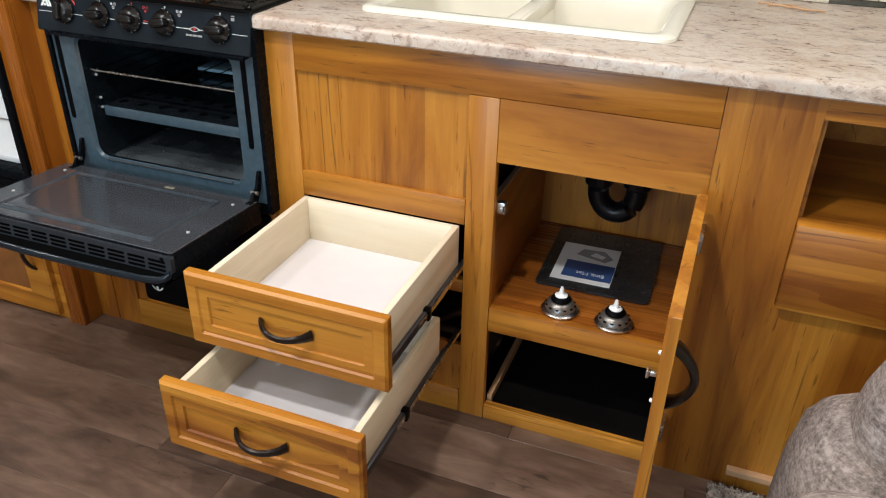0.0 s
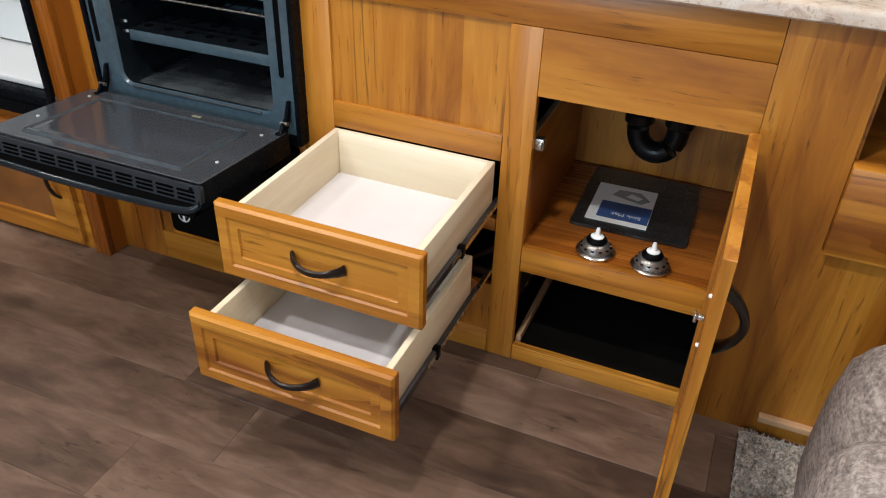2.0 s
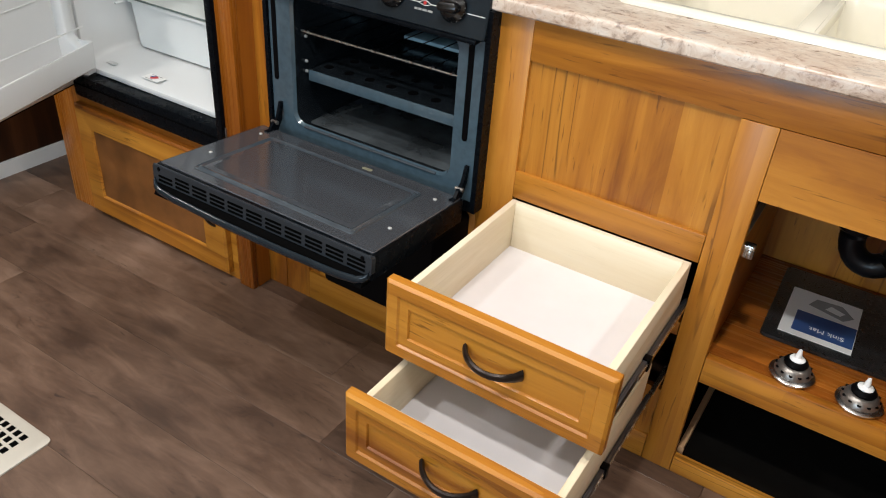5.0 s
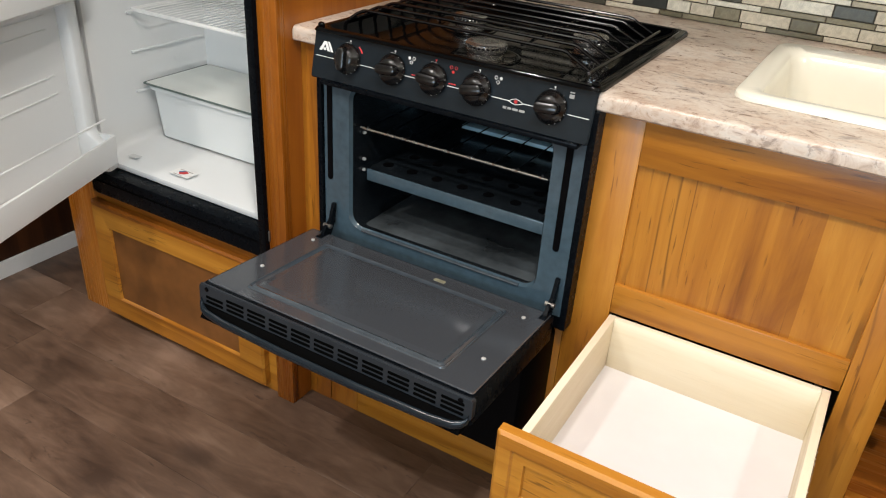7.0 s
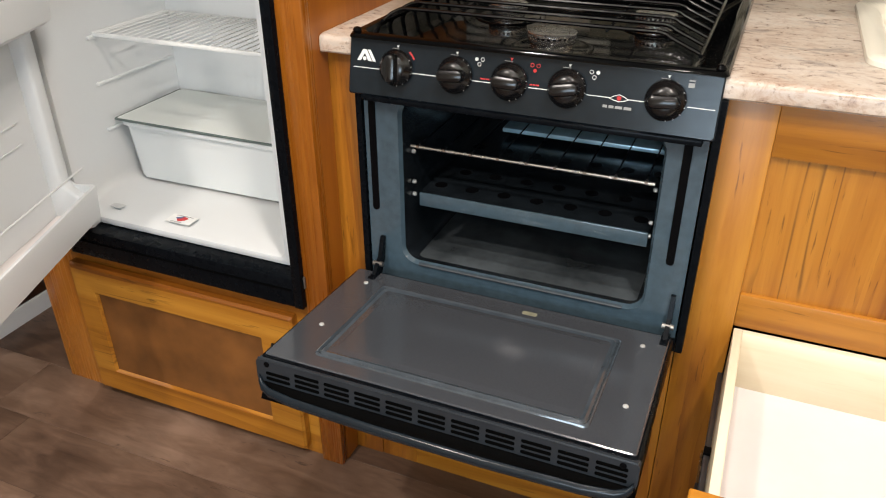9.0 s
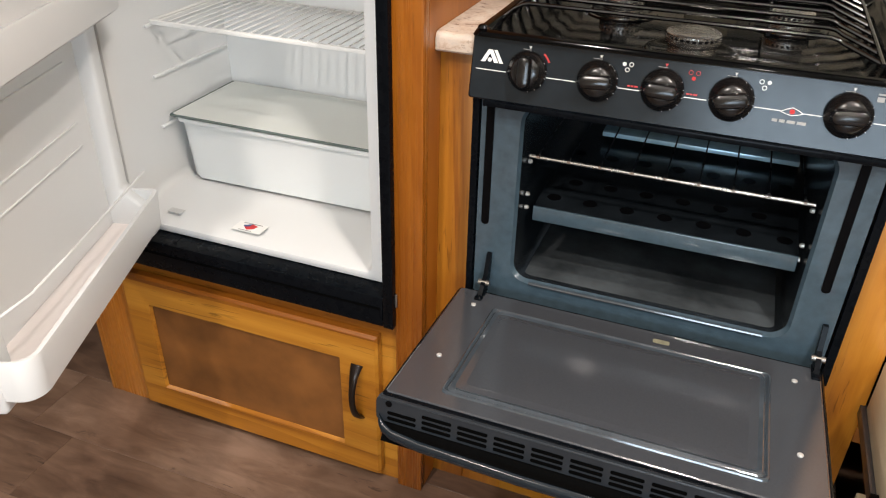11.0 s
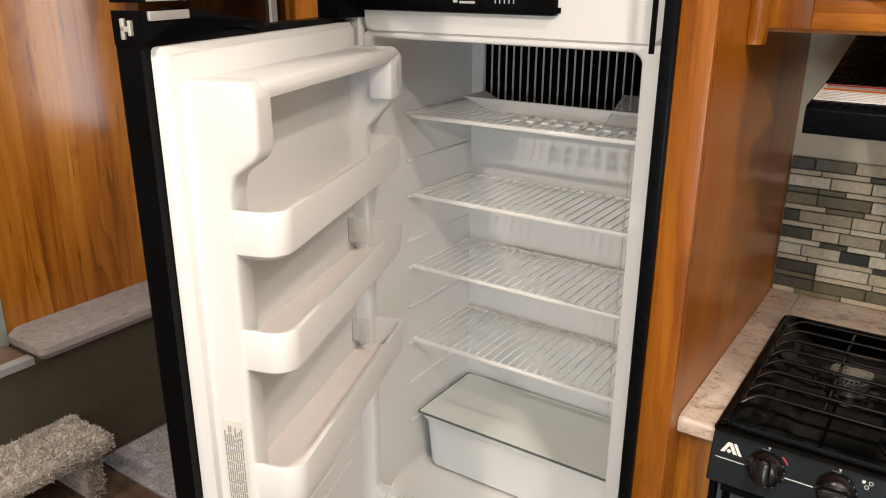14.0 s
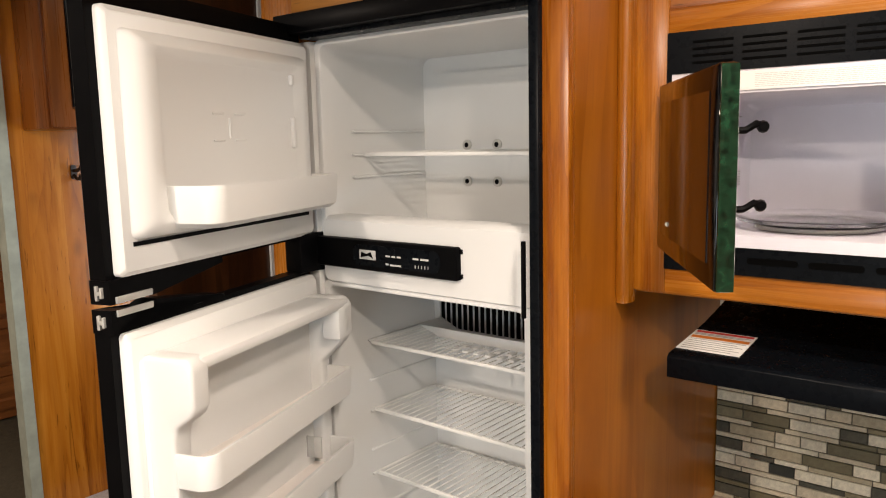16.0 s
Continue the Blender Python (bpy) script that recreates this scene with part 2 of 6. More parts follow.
def vinyl():
    m = Mat("weathered_vinyl_plank", 0.42)
    info = m.add("ShaderNodeObjectInfo").outputs["Random"]
    off = m.add("ShaderNodeCombineXYZ", {0: m.math("MULTIPLY", info, 40.0), 1: m.math("MULTIPLY", info, 17.0), 2: 0.0}).outputs[0]
    v = m.add("ShaderNodeVectorMath", {0: m.coords((0.24, 1, 1)), 1: off}, operation="ADD").outputs[0]
    grain = m.add("ShaderNodeTexNoise", {"Vector": v, "Scale": 26.0, "Detail": 8.0, "Roughness": 0.65, "Distortion": 1.0}).outputs["Fac"]
    v2 = m.add("ShaderNodeVectorMath", {0: m.coords((0.45, 1, 1)), 1: off}, operation="ADD").outputs[0]
    blot = m.add("ShaderNodeTexNoise", {"Vector": v2, "Scale": 6.0, "Detail": 4.0, "Roughness": 0.6}).outputs["Fac"]
    s = m.math("ADD", m.math("MULTIPLY", grain, 0.42), m.math("MULTIPLY", blot, 0.58))
    s = m.math("ADD", s, m.math("MULTIPLY", m.math("SUBTRACT", info, 0.5), 0.17))
    c = m.ramp(s, [(0.34, (0.058, 0.033, 0.022)), (0.45, (0.108, 0.063, 0.041)), (0.56, (0.158, 0.096, 0.064)), (0.69, (0.240, 0.156, 0.110))])
    knots = m.add("ShaderNodeTexVoronoi", {"Vector": v2, "Scale": 3.0}).outputs["Distance"]
    k = m.ramp(knots, [(0.04, grey(1)), (0.12, grey(0))])
    fleck = m.add("ShaderNodeTexNoise", {"Vector": v, "Scale": 70.0, "Detail": 5.0, "Roughness": 0.7, "Distortion": 0.6}).outputs["Fac"]
    gate = m.add("ShaderNodeTexNoise", {"Vector": v2, "Scale": 9.0, "Detail": 2.0}).outputs["Fac"]
    f = m.math("MULTIPLY", m.ramp(fleck, [(0.57, grey(0)), (0.66, grey(1))]), m.ramp(gate, [(0.50, grey(0)), (0.62, grey(1))]))
    k = m.math("MAXIMUM", m.math("MULTIPLY", k, 0.8), m.math("MULTIPLY", f, 0.75))
    m.base(m.mix(k, c, (0.030, 0.018, 0.014)))
    m.roughen(grain, 0.30, 0.52)
    m.bump(grain, 0.25, 0.0012)
    return m.m


VINYL = vinyl()


def stone_tile():
    """Mixed glass and stone mosaic: each piece takes its own tone."""
    m = Mat("mosaic_piece", 0.2)
    info = m.add("ShaderNodeObjectInfo").outputs["Random"]
    isl = m.add("ShaderNodeNewGeometry").outputs["Random Per Island"]
    r = m.math("FRACT", m.math("ADD", info, isl))
    n = m.add("ShaderNodeValToRGB", {"Fac": r})
    n.color_ramp.interpolation = "CONSTANT"
    tones = [(0.0, (0.60, 0.54, 0.42)), (0.22, (0.24, 0.215, 0.145)), (0.38, (0.085, 0.085, 0.068)), (0.50, (0.70, 0.66, 0.54)), (0.70, (0.15, 0.135, 0.085)), (0.83, (0.032, 0.035, 0.03)), (0.91, (0.40, 0.35, 0.25))]
    e = n.color_ramp.elements
    while len(e) < len(tones):
        e.new(0.5)
    for el, (p, c) in zip(e, tones):
        el.position, el.color = p, (*c, 1)
    vein = m.ramp(m.noise(60, (1, 1, 1), 6, 0.7, 2.0), [(0.35, grey(0.72)), (0.6, grey(1.0))])
    m.base(m.mix(1.0, n.outputs[0], vein, "MULTIPLY"))
    m.roughen(r, 0.08, 0.4)
    return m.m


TILE = stone_tile()
GROUT = plain("dark_grout", (0.06, 0.05, 0.038), 0.85, vary=0.2, scale=80)


def fabric(name, dark, light, scale, bump):
    m = Mat(name, 0.95)
    a = m.noise(scale, (1, 1, 1), 4, 0.7)
    b = m.noise(scale * 0.45, (0.35, 0.35, 2.0), 5, 0.75, 0.5)
    s = m.math("ADD", m.math("MULTIPLY", a, 0.5), m.math("MULTIPLY", b, 0.5))
    m.base(m.ramp(s, [(0.36, dark), (0.5, tuple((x + y) / 2 for x, y in zip(dark, light))), (0.6, light)]))
    m.bump(s, bump, 0.004)
    return m.m


TWEED = fabric("grey_tweed_upholstery", (0.10, 0.080, 0.070), (0.44, 0.37, 0.33), 130, 0.7)
SHAG = fabric("shaggy_carpet", (0.22, 0.18, 0.15), (0.70, 0.63, 0.55), 160, 0.8)
CARPET = fabric("grey_carpet", (0.20, 0.165, 0.15), (0.36, 0.31, 0.29), 220, 0.6)
CARPET_BROWN = fabric("brown_carpet", (0.045, 0.036, 0.022), (0.085, 0.068, 0.042), 240, 0.6)

SHAG_GREY = fabric("short_grey_pile", (0.17, 0.16, 0.16), (0.42, 0.40, 0.40), 170, 0.8)
WOOD_DARK_WARM = wood("red_brown_wood", "y", (0.10, 0.03, 0.009), (0.19, 0.06, 0.016), (0.27, 0.095, 0.028), 0.1, 0.3)
SHELF_WOOD = wood("amber_red_wood", "x", (0.15, 0.040, 0.005), (0.30, 0.088, 0.010), (0.42, 0.145, 0.020), 0.09, 0.25)
INK_PALE = plain("pale_print", (0.55, 0.55, 0.54), 0.5)
LABEL = plain("ivory_label", (0.70, 0.69, 0.63), 0.45, vary=0.03)
# White plastic; the warm pink cast of reflected light is in this colour.
BLUSH = plain("pink_cast_bin_floor", (0.82, 0.76, 0.73), 0.35, vary=0.015)
CREAM_METAL = plain("cream_painted_metal", (0.50, 0.46, 0.39), 0.4, vary=0.05)
MILKY = Mat("milky_clear_plastic", 0.2, 0.0, (0.80, 0.82, 0.81), Transmission_Weight=0.15, IOR=1.2).m
FROST = Mat("frosted_shelf_glass", 0.4, 0.0, (0.76, 0.79, 0.76), Transmission_Weight=0.15, IOR=1.2).m
DARK_GLASS = Mat("dark_glass_edge", 0.15, 0.0, (0.10, 0.13, 0.12)).m
GLASS_SOFT = Mat("clear_bin_plastic", 0.12, 0.0, (0.93, 0.94, 0.93), Transmission_Weight=0.8, IOR=1.15).m
GLASS = Mat("clear_plastic", 0.05, 0.0, (0.97, 0.98, 0.98), Transmission_Weight=1.0, IOR=1.2).m

# ---- helpers for meshes ----


def box(bm, x0, x1, y0, y1, z0, z1, m=None):
    """Adds a box, moved by m."""
    vs = [Vector((x, y, z)) for x in (x0, x1) for y in (y0, y1) for z in (z0, z1)]
    if m is not None:
        vs = [m @ v for v in vs]
    v = [bm.verts.new(p) for p in vs]
    for f in ((0, 1, 3, 2), (4, 6, 7, 5), (0, 4, 5, 1), (2, 3, 7, 6), (0, 2, 6, 4), (1, 5, 7, 3)):
        bm.faces.new([v[i] for i in f])
    return bm


def boxes(*bs, m=None):
    bm = bmesh.new()
    for b in bs:
        box(bm, *b, m=m)
    return bm


def prism(outline, axis, lo, hi, m=None, bm=None):
    """Extrudes an outline of (a, b) pairs along an axis; a, b are the two other axes in order."""
    bm = bm or bmesh.new()
    i = "xyz".index(axis)
    rings = []
    for h in (lo, hi):
        ring = []
        for a, b in outline:
            p = [a, b]
            p.insert(i, h)
            p = Vector(p)
            ring.append(bm.verts.new(m @ p if m is not None else p))
        rings.append(ring)
    n = len(outline)
    for k in range(n):
        bm.faces.new((rings[0][k], rings[0][(k + 1) % n], rings[1][(k + 1) % n], rings[1][k]))
    bm.faces.new(rings[0][::-1])
    bm.faces.new(rings[1])
    return bm


def rod(path, r, sides=8, bm=None, m=None, caps=True):
    """A round bar of radius r along a list of points."""
    bm = bm or bmesh.new()
    pts = [Vector(p) for p in path]
    rings = []
    for k, p in enumerate(pts):
        d = (pts[min(k + 1, len(pts) - 1)] - pts[max(k - 1, 0)]).normalized()
        up = Vector((0, 0, 1)) if abs(d.z) < 0.9 else Vector((1, 0, 0))
        s = d.cross(up).normalized()
        u = s.cross(d)
        ring = [p + (s * math.cos(a) + u * math.sin(a)) * r for a in [2 * math.pi * j / sides for j in range(sides)]]
        rings.append([bm.verts.new(m @ q if m is not None else q) for q in ring])
    for a, b in zip(rings, rings[1:]):
        for j in range(sides):
            bm.faces.new((a[j], a[(j + 1) % sides], b[(j + 1) % sides], b[j]))
    if caps:
        bm.faces.new(rings[0][::-1])
        bm.faces.new(rings[-1])
    return bm


def lathe(profile, centre, axis="z", sides=24, bm=None, tilt=None):
    """Turns (radius, height) pairs about an axis through centre."""
    bm = bm or bmesh.new()
    turn = {"z": Matrix.Identity(3), "y": Matrix.Rotation(radians(90), 3, "X"), "x": Matrix.Rotation(radians(90), 3, "Y")}[axis]
    if tilt is not None:
        turn = tilt
    rings = []
    for r, h in profile:
        rings.append([bm.verts.new(Vector(centre) + turn @ Vector((r * math.cos(a), r * math.sin(a), h))) for a in [2 * math.pi * j / sides for j in range(sides)]])
    for a, b in zip(rings, rings[1:]):
        for j in range(sides):
            bm.faces.new((a[j], a[(j + 1) % sides], b[(j + 1) % sides], b[j]))
    bm.faces.new(rings[0][::-1])
    bm.faces.new(rings[-1])
    return bm


def part(name, bm, material, parent=None, label="", bevel=0.0, segs=2, smooth=False, m=None):
    """Links a bmesh as one mesh object, under a thing or a part when given."""
    if m is not None:
        bm.transform(m)
    bmesh.ops.recalc_face_normals(bm, faces=bm.faces)
    if bevel:
        es = [e for e in bm.edges if len(e.link_faces) == 2 and e.calc_face_angle(0) > 0.5]
        bmesh.ops.bevel(bm, geom=es, offset=bevel, segments=segs, profile=0.5, affect="EDGES", clamp_overlap=True)
        smooth = True
    me = bpy.data.meshes.new(name)
    bm.to_mesh(me)
    bm.free()
    me.materials.append(material)
    if smooth:
        for p in me.polygons:
            p.use_smooth = True
        me.set_sharp_from_angle(angle=radians(40))
    ob = new(name, me)
    if parent is not None:
        ob.parent = parent
        if parent.type == "EMPTY":
            ob.matrix_parent_inverse = parent.matrix_basis.inverted()
    return tagged(ob, label) if label else ob


def thing(name, place, label, category, group="", kind=""):
    ob = new(name)
    ob.empty_display_size = 0.05
    ob.matrix_basis = Matrix.Translation(place)
    return tagged(ob, label, category, group, kind)


def setting(name, bm, material, label, category, bevel=0.0):
    return tagged(part(name, bm, material, bevel=bevel), label, category, "", "structure")


def strokes(bm, x, z, y, w, h, seed, lines, gap=0.5):
    """Rows of short bars standing for writing too small to read, on a face that looks along -y."""
    rnd = random.Random(seed)
    step = h / lines
    for k in range(lines):
        zz = z + h - (k + 1) * step
        a = x
        while a < x + w - step:
            b = min(x + w * rnd.uniform(0.85, 1), a + step * rnd.uniform(1.2, 4))
            box(bm, a, b, y - 0.0004, y, zz, zz + step * gap)
            a = b + step * 0.5
    return bm



def rrect(a0, a1, b0, b1, r, n=5):
    """A rectangle with round corners, as (a, b) pairs."""
    out = []
    for ca, cb, s in ((a1 - r, b1 - r, 0), (a0 + r, b1 - r, 90), (a0 + r, b0 + r, 180), (a1 - r, b0 + r, 270)):
        for k in range(n):
            t = radians(s + 90 * k / (n - 1))
            out.append((ca + r * math.cos(t), cb + r * math.sin(t)))
    return out


def ring(pairs, axis, h):
    i = "xyz".index(axis)
    out = []
    for p in pairs:
        q = list(p)
        q.insert(i, h)
        out.append(q)
    return out


def loft(rings, bm=None, first=False, last=False, around=False, m=None):
    """Joins rings of equally many points; first and last close the ends, around joins the last ring to the first."""
    bm = bm or bmesh.new()
    vs = [[bm.verts.new(m @ Vector(p) if m is not None else p) for p in r] for r in rings]
    pairs = list(zip(vs, vs[1:])) + ([(vs[-1], vs[0])] if around else [])
    for a, b in pairs:
        n = len(a)
        for j in range(n):
            bm.faces.new((a[j], a[(j + 1) % n], b[(j + 1) % n], b[j]))
    if first:
        bm.faces.new(vs[0][::-1])
    if last:
        bm.faces.new(vs[-1])
    return bm


# ---- the room ----
F = 1.338          # face of the low cabinets
FR = 1.272         # face of the fridge cabinet
BACK = 1.97        # wall behind the counter
X0, X1, Y0 = -5.6, 2.2, -1.84

floor = setting("floor", boxes((X0, X1, Y0, BACK, -0.06, -0.006)), GROUT, "wood-look vinyl plank floor", "floor")
setting("wall_north", boxes((X0, X1, BACK, BACK + 0.08, -0.06, CEIL)), WALL, "cream wall behind the kitchen counter", "wall")
setting("wall_east", boxes((X1, X1 + 0.08, Y0, BACK, -0.06, CEIL)), WALL, "plain cream wall", "wall")
setting("wall_west", boxes((X0 - 0.08, X0, Y0, BACK, -0.06, CEIL)), WALL, "plain cream wall", "wall")
setting("wall_south", boxes((X0, X1, Y0 - 0.08, Y0, -0.06, CEIL)), WALL, "plain cream wall", "wall")
setting("ceiling", boxes((X0, X1, Y0, BACK, CEIL, CEIL + 0.06)), CEILING, "plain white ceiling", "ceiling")

# ---- drawer cabinet ----
cab = thing("drawer_cabinet", (-0.66, F, 0), "honey wood base cabinet with two drawers pulled open", "cabinet")
part("stile", boxes((-0.916, -0.838, F, F + 0.02, 0, 0.862)), WOOD_Z, cab, bevel=0.0015)
part("top_rail", boxes((-0.838, -0.004, F, F + 0.02, 0.781, 0.862)), WOOD_X, cab, bevel=0.0015)
part("panel", boxes((-0.840, -0.456, F + 0.009, F + 0.018, 0.55, 0.79)), WOOD_Z, cab)
part("middle_rail", boxes((-0.838, -0.46, F, F + 0.02, 0.501, 0.558)), WOOD_X, cab, bevel=0.0015)
part("drawer_rail", boxes((-0.838, -0.46, F, F + 0.02, 0.335, 0.365)), WOOD_X, cab, bevel=0.0015)
part("low_panel", boxes((-0.838, -0.46, F + 0.006, F + 0.02, 0.06, 0.19)), WOOD_Z, cab)
part("bottom_rail", boxes((-0.838, -0.46, F, F + 0.02, 0, 0.065)), WOOD_X, cab, bevel=0.0015)
part("side_panel", boxes((-0.916, -0.904, F + 0.02, 1.95, 0, 0.86)), SHADE_INSIDE, cab)
part("back_panel", boxes((-0.904, -0.47, 1.93, 1.95, 0, 0.86)), SHADE_INSIDE, cab)


def bow_handle(name, parent, a, b, out, rise, r=0.0055):
    """An arched pull from a to b, bulging along out, with flat flared feet."""
    a, b, out = Vector(a), Vector(b), Vector(out).normalized()
    pts = []
    for k in range(13):
        t = k / 12
        pts.append(a.lerp(b, t) + out * rise * (math.sin(math.pi * t) ** 0.7))
    bm = bmesh.new()
    pts = [Vector(p) for p in pts]
    side = (b - a).normalized().cross(out)
    rings = []
    for k, p in enumerate(pts):
        d = (pts[min(k + 1, 12)] - pts[max(k - 1, 0)]).normalized()
        nrm = side.cross(d).normalized()
        w = r * (1.0 + 0.9 * abs(2 * k / 12 - 1) ** 3)
        rings.append([p + side * w * math.cos(t) + nrm * r * 0.7 * math.sin(t) for t in [2 * math.pi * j / 8 for j in range(8)]])
    loft(rings, bm, True, True)
    return part(name, bm, BRONZE, parent, "dark bronze arched pull", smooth=True)


def raised_front(parent, x0, x1, y, z0, z1, m=None):
    """A drawer front with a moulded frame and a sunk field; its face looks along -y at y."""
    w = 0.045
    fr = loft([ring(rrect(x0, x1, z0, z1, 0.003, 3), "y", y + 0.02), ring(rrect(x0, x1, z0, z1, 0.003, 3), "y", y + 0.005),
               ring(rrect(x0 + 0.005, x1 - 0.005, z0 + 0.005, z1 - 0.005, 0.003, 3), "y", y),
               ring(rrect(x0 + w * 0.55, x1 - w * 0.55, z0 + w * 0.55, z1 - w * 0.55, 0.002, 3), "y", y),
               ring(rrect(x0 + w * 0.62, x1 - w * 0.62, z0 + w * 0.62, z1 - w * 0.62, 0.002, 3), "y", y + 0.004),
               ring(rrect(x0 + w, x1 - w, z0 + w, z1 - w, 0.001, 3), "y", y + 0.0035),
               ring(rrect(x0 + w + 0.002, x1 - w - 0.002, z0 + w + 0.002, z1 - w - 0.002, 0.001, 3), "y", y + 0.008)], None, True, True)
    return part("drawer_front", fr, WOOD_X, parent)


def drawer(y, z0, z1, back, label, box_top, floor_z):
    x0, x1 = -0.858, -0.452
    d = thing("drawer", ((x0 + x1) / 2, y, z0), label, "drawer", "drawers beside the oven")
    raised_front(d, x0, x1, y, z0, z1)
    a, b = x0 + 0.022, x1 - 0.018
    part("side_board", boxes((a, a + 0.013, y + 0.02, back, z0 + 0.022, box_top)), BIRCH_Y, d, bevel=0.0015)
    part("side_board", boxes((b - 0.013, b, y + 0.02, back, z0 + 0.022, box_top)), BIRCH_Y, d, bevel=0.0015)
    part("back_board", boxes((a + 0.013, b - 0.013, back - 0.013, back, z0 + 0.022, box_top)), BIRCH, d, bevel=0.0015)
    part("front_board", boxes((a + 0.013, b - 0.013, y + 0.02, y + 0.033, z0 + 0.022, box_top)), BIRCH, d, bevel=0.0015)
    part("drawer_bottom", boxes((a + 0.013, b - 0.013, y + 0.033, back - 0.013, floor_z - 0.005, floor_z)), WHITE, d, "white drawer bottom")
    for s in (a - 0.009, b + 0.001):
        sl = part("slide", boxes((s, s + 0.008, y + 0.03, back + 0.02, z0 + 0.028, z0 + 0.046)), SLIDE, d, "dark steel drawer slide", bevel=0.001)
        part("inner_rail", boxes((s + 0.001, s + 0.010, y + 0.16, F + 0.03, z0 + 0.032, z0 + 0.042)), STEEL, sl)
        part("stop_clip", boxes((s - 0.001, s + 0.012, y + 0.20, y + 0.215, z0 + 0.024, z0 + 0.05)), BLACK, sl, bevel=0.001)
    xc = (x0 + x1) / 2 + 0.004
    bow_handle("handle", d, (xc - 0.052, y + 0.006, (z0 + z1) / 2 + 0.004), (xc + 0.052, y + 0.006, (z0 + z1) / 2 + 0.004), (0, -1, -0.10), 0.030, 0.0068)
    return d


BIRCH_Y = wood("pale_birch_side_ply", "y", (0.66, 0.55, 0.36), (0.76, 0.665, 0.49), (0.82, 0.75, 0.59), 0.5, 0.5, 0.12)
drawer(0.940, 0.362, 0.516, 1.3375, "honey wood drawer with a bow pull, pulled fully open", 0.4985, 0.398)
drawer(0.832, 0.197, 0.347, 1.235, "honey wood drawer pulled open below another", 0.333, 0.232)

# ---- sink cabinet ----
sc = thing("sink_cabinet", (-0.15, F, 0), "honey wood sink cabinet with its door standing open", "cabinet")
part("stile", boxes((-0.459, -0.398, F, F + 0.02, 0, 0.780)), WOOD_Z, sc, bevel=0.0015)
part("false_front", boxes((-0.397, -0.004, F, F + 0.02, 0.652, 0.780)), WOOD_X, sc, "level-grained false drawer front")
part("wide_stile", boxes((-0.003, 0.1508, F, F + 0.02, 0, 0.862)), WOOD_Z, sc)
part("bottom_rail", boxes((-0.397, -0.004, F, F + 0.02, 0, 0.040)), WOOD_X, sc, bevel=0.0015)
part("shelf_rail", boxes((-0.397, -0.004, F, F + 0.02, 0.251, 0.312)), WOOD_X, sc, bevel=0.0015)
part("shelf", boxes((-0.44, 0.14, F + 0.021, 1.93, 0.293, 0.310)), SHELF_WOOD, sc, "red-brown wooden shelf")
pp = part("side_panel", boxes((-0.412, -0.400, F + 0.021, 1.785, 0.311, 0.560)), WOOD_Y, sc)
part("edge_band", boxes((-0.412, -0.400, F + 0.021, 1.785, 0.5602, 0.563)), GREY_METAL, pp, "pale panel edge")
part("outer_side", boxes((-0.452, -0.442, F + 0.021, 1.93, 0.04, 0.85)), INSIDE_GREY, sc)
part("side_panel", boxes((0.13, 0.142, F + 0.021, 1.93, 0.04, 0.85)), WOOD_Y, sc)
part("back_panel", boxes((-0.44, 0.13, 1.79, 1.80, 0.311, 0.56)), WOOD_Z, sc)
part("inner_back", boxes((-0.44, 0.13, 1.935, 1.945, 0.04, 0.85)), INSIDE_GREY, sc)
part("cleat", boxes((-0.398, -0.386, F + 0.03, 1.75, 0.03, 0.05)), TRIM_PALE, sc, "pale raw wood cleat")
part("cabinet_floor", boxes((-0.44, 0.13, F + 0.021, 1.93, 0.012, 0.022)), SHADE_INSIDE, sc)
dr = part("door", loft([ring(rrect(0.893, 1.305, 0.018, 0.672, 0.002, 3), "x", -0.001), ring(rrect(0.893, 1.305, 0.018, 0.672, 0.002, 3), "x", -0.014),
                        ring(rrect(0.895, 1.303, 0.020, 0.670, 0.002, 3), "x", -0.019), ring(rrect(0.945, 1.255, 0.07, 0.62, 0.002, 3), "x", -0.019),
                        ring(rrect(0.948, 1.252, 0.073, 0.617, 0.002, 3), "x", -0.012)], None, True, True), WOOD_Z, sc, "open cabinet door")
bow_handle("handle", dr, (-0.002, 0.925, 0.605), (-0.002, 0.925, 0.506), (1, -0.15, 0), 0.034, 0.0095)
for z in (0.13, 0.58):
    h = part("hinge", boxes((-0.018, 0.006, 1.29, F + 0.004, z - 0.02, z + 0.02)), STEEL, dr, "bright steel hinge", bevel=0.002)
for z in (0.600, 0.515):
    part("bumper", lathe([(0.0032, 0), (0.0032, 0.003), (0.002, 0.004)], (-0.019, 0.91, z), "x", 10, tilt=Matrix.Rotation(radians(-90), 3, "Y")), PAPER, dr)
part("catch_prong", boxes((-0.030, -0.019, 0.912, 0.920, 0.554, 0.562), (-0.035, -0.030, 0.909, 0.923, 0.551, 0.565)), STEEL, dr, "steel roller catch", bevel=0.002)
part("roller_catch", boxes((-0.398, -0.378, F + 0.012, F + 0.03, 0.535, 0.56), (-0.388, -0.380, F + 0.004, F + 0.015, 0.54, 0.555)), STEEL, sc, "steel roller catch", bevel=0.002)

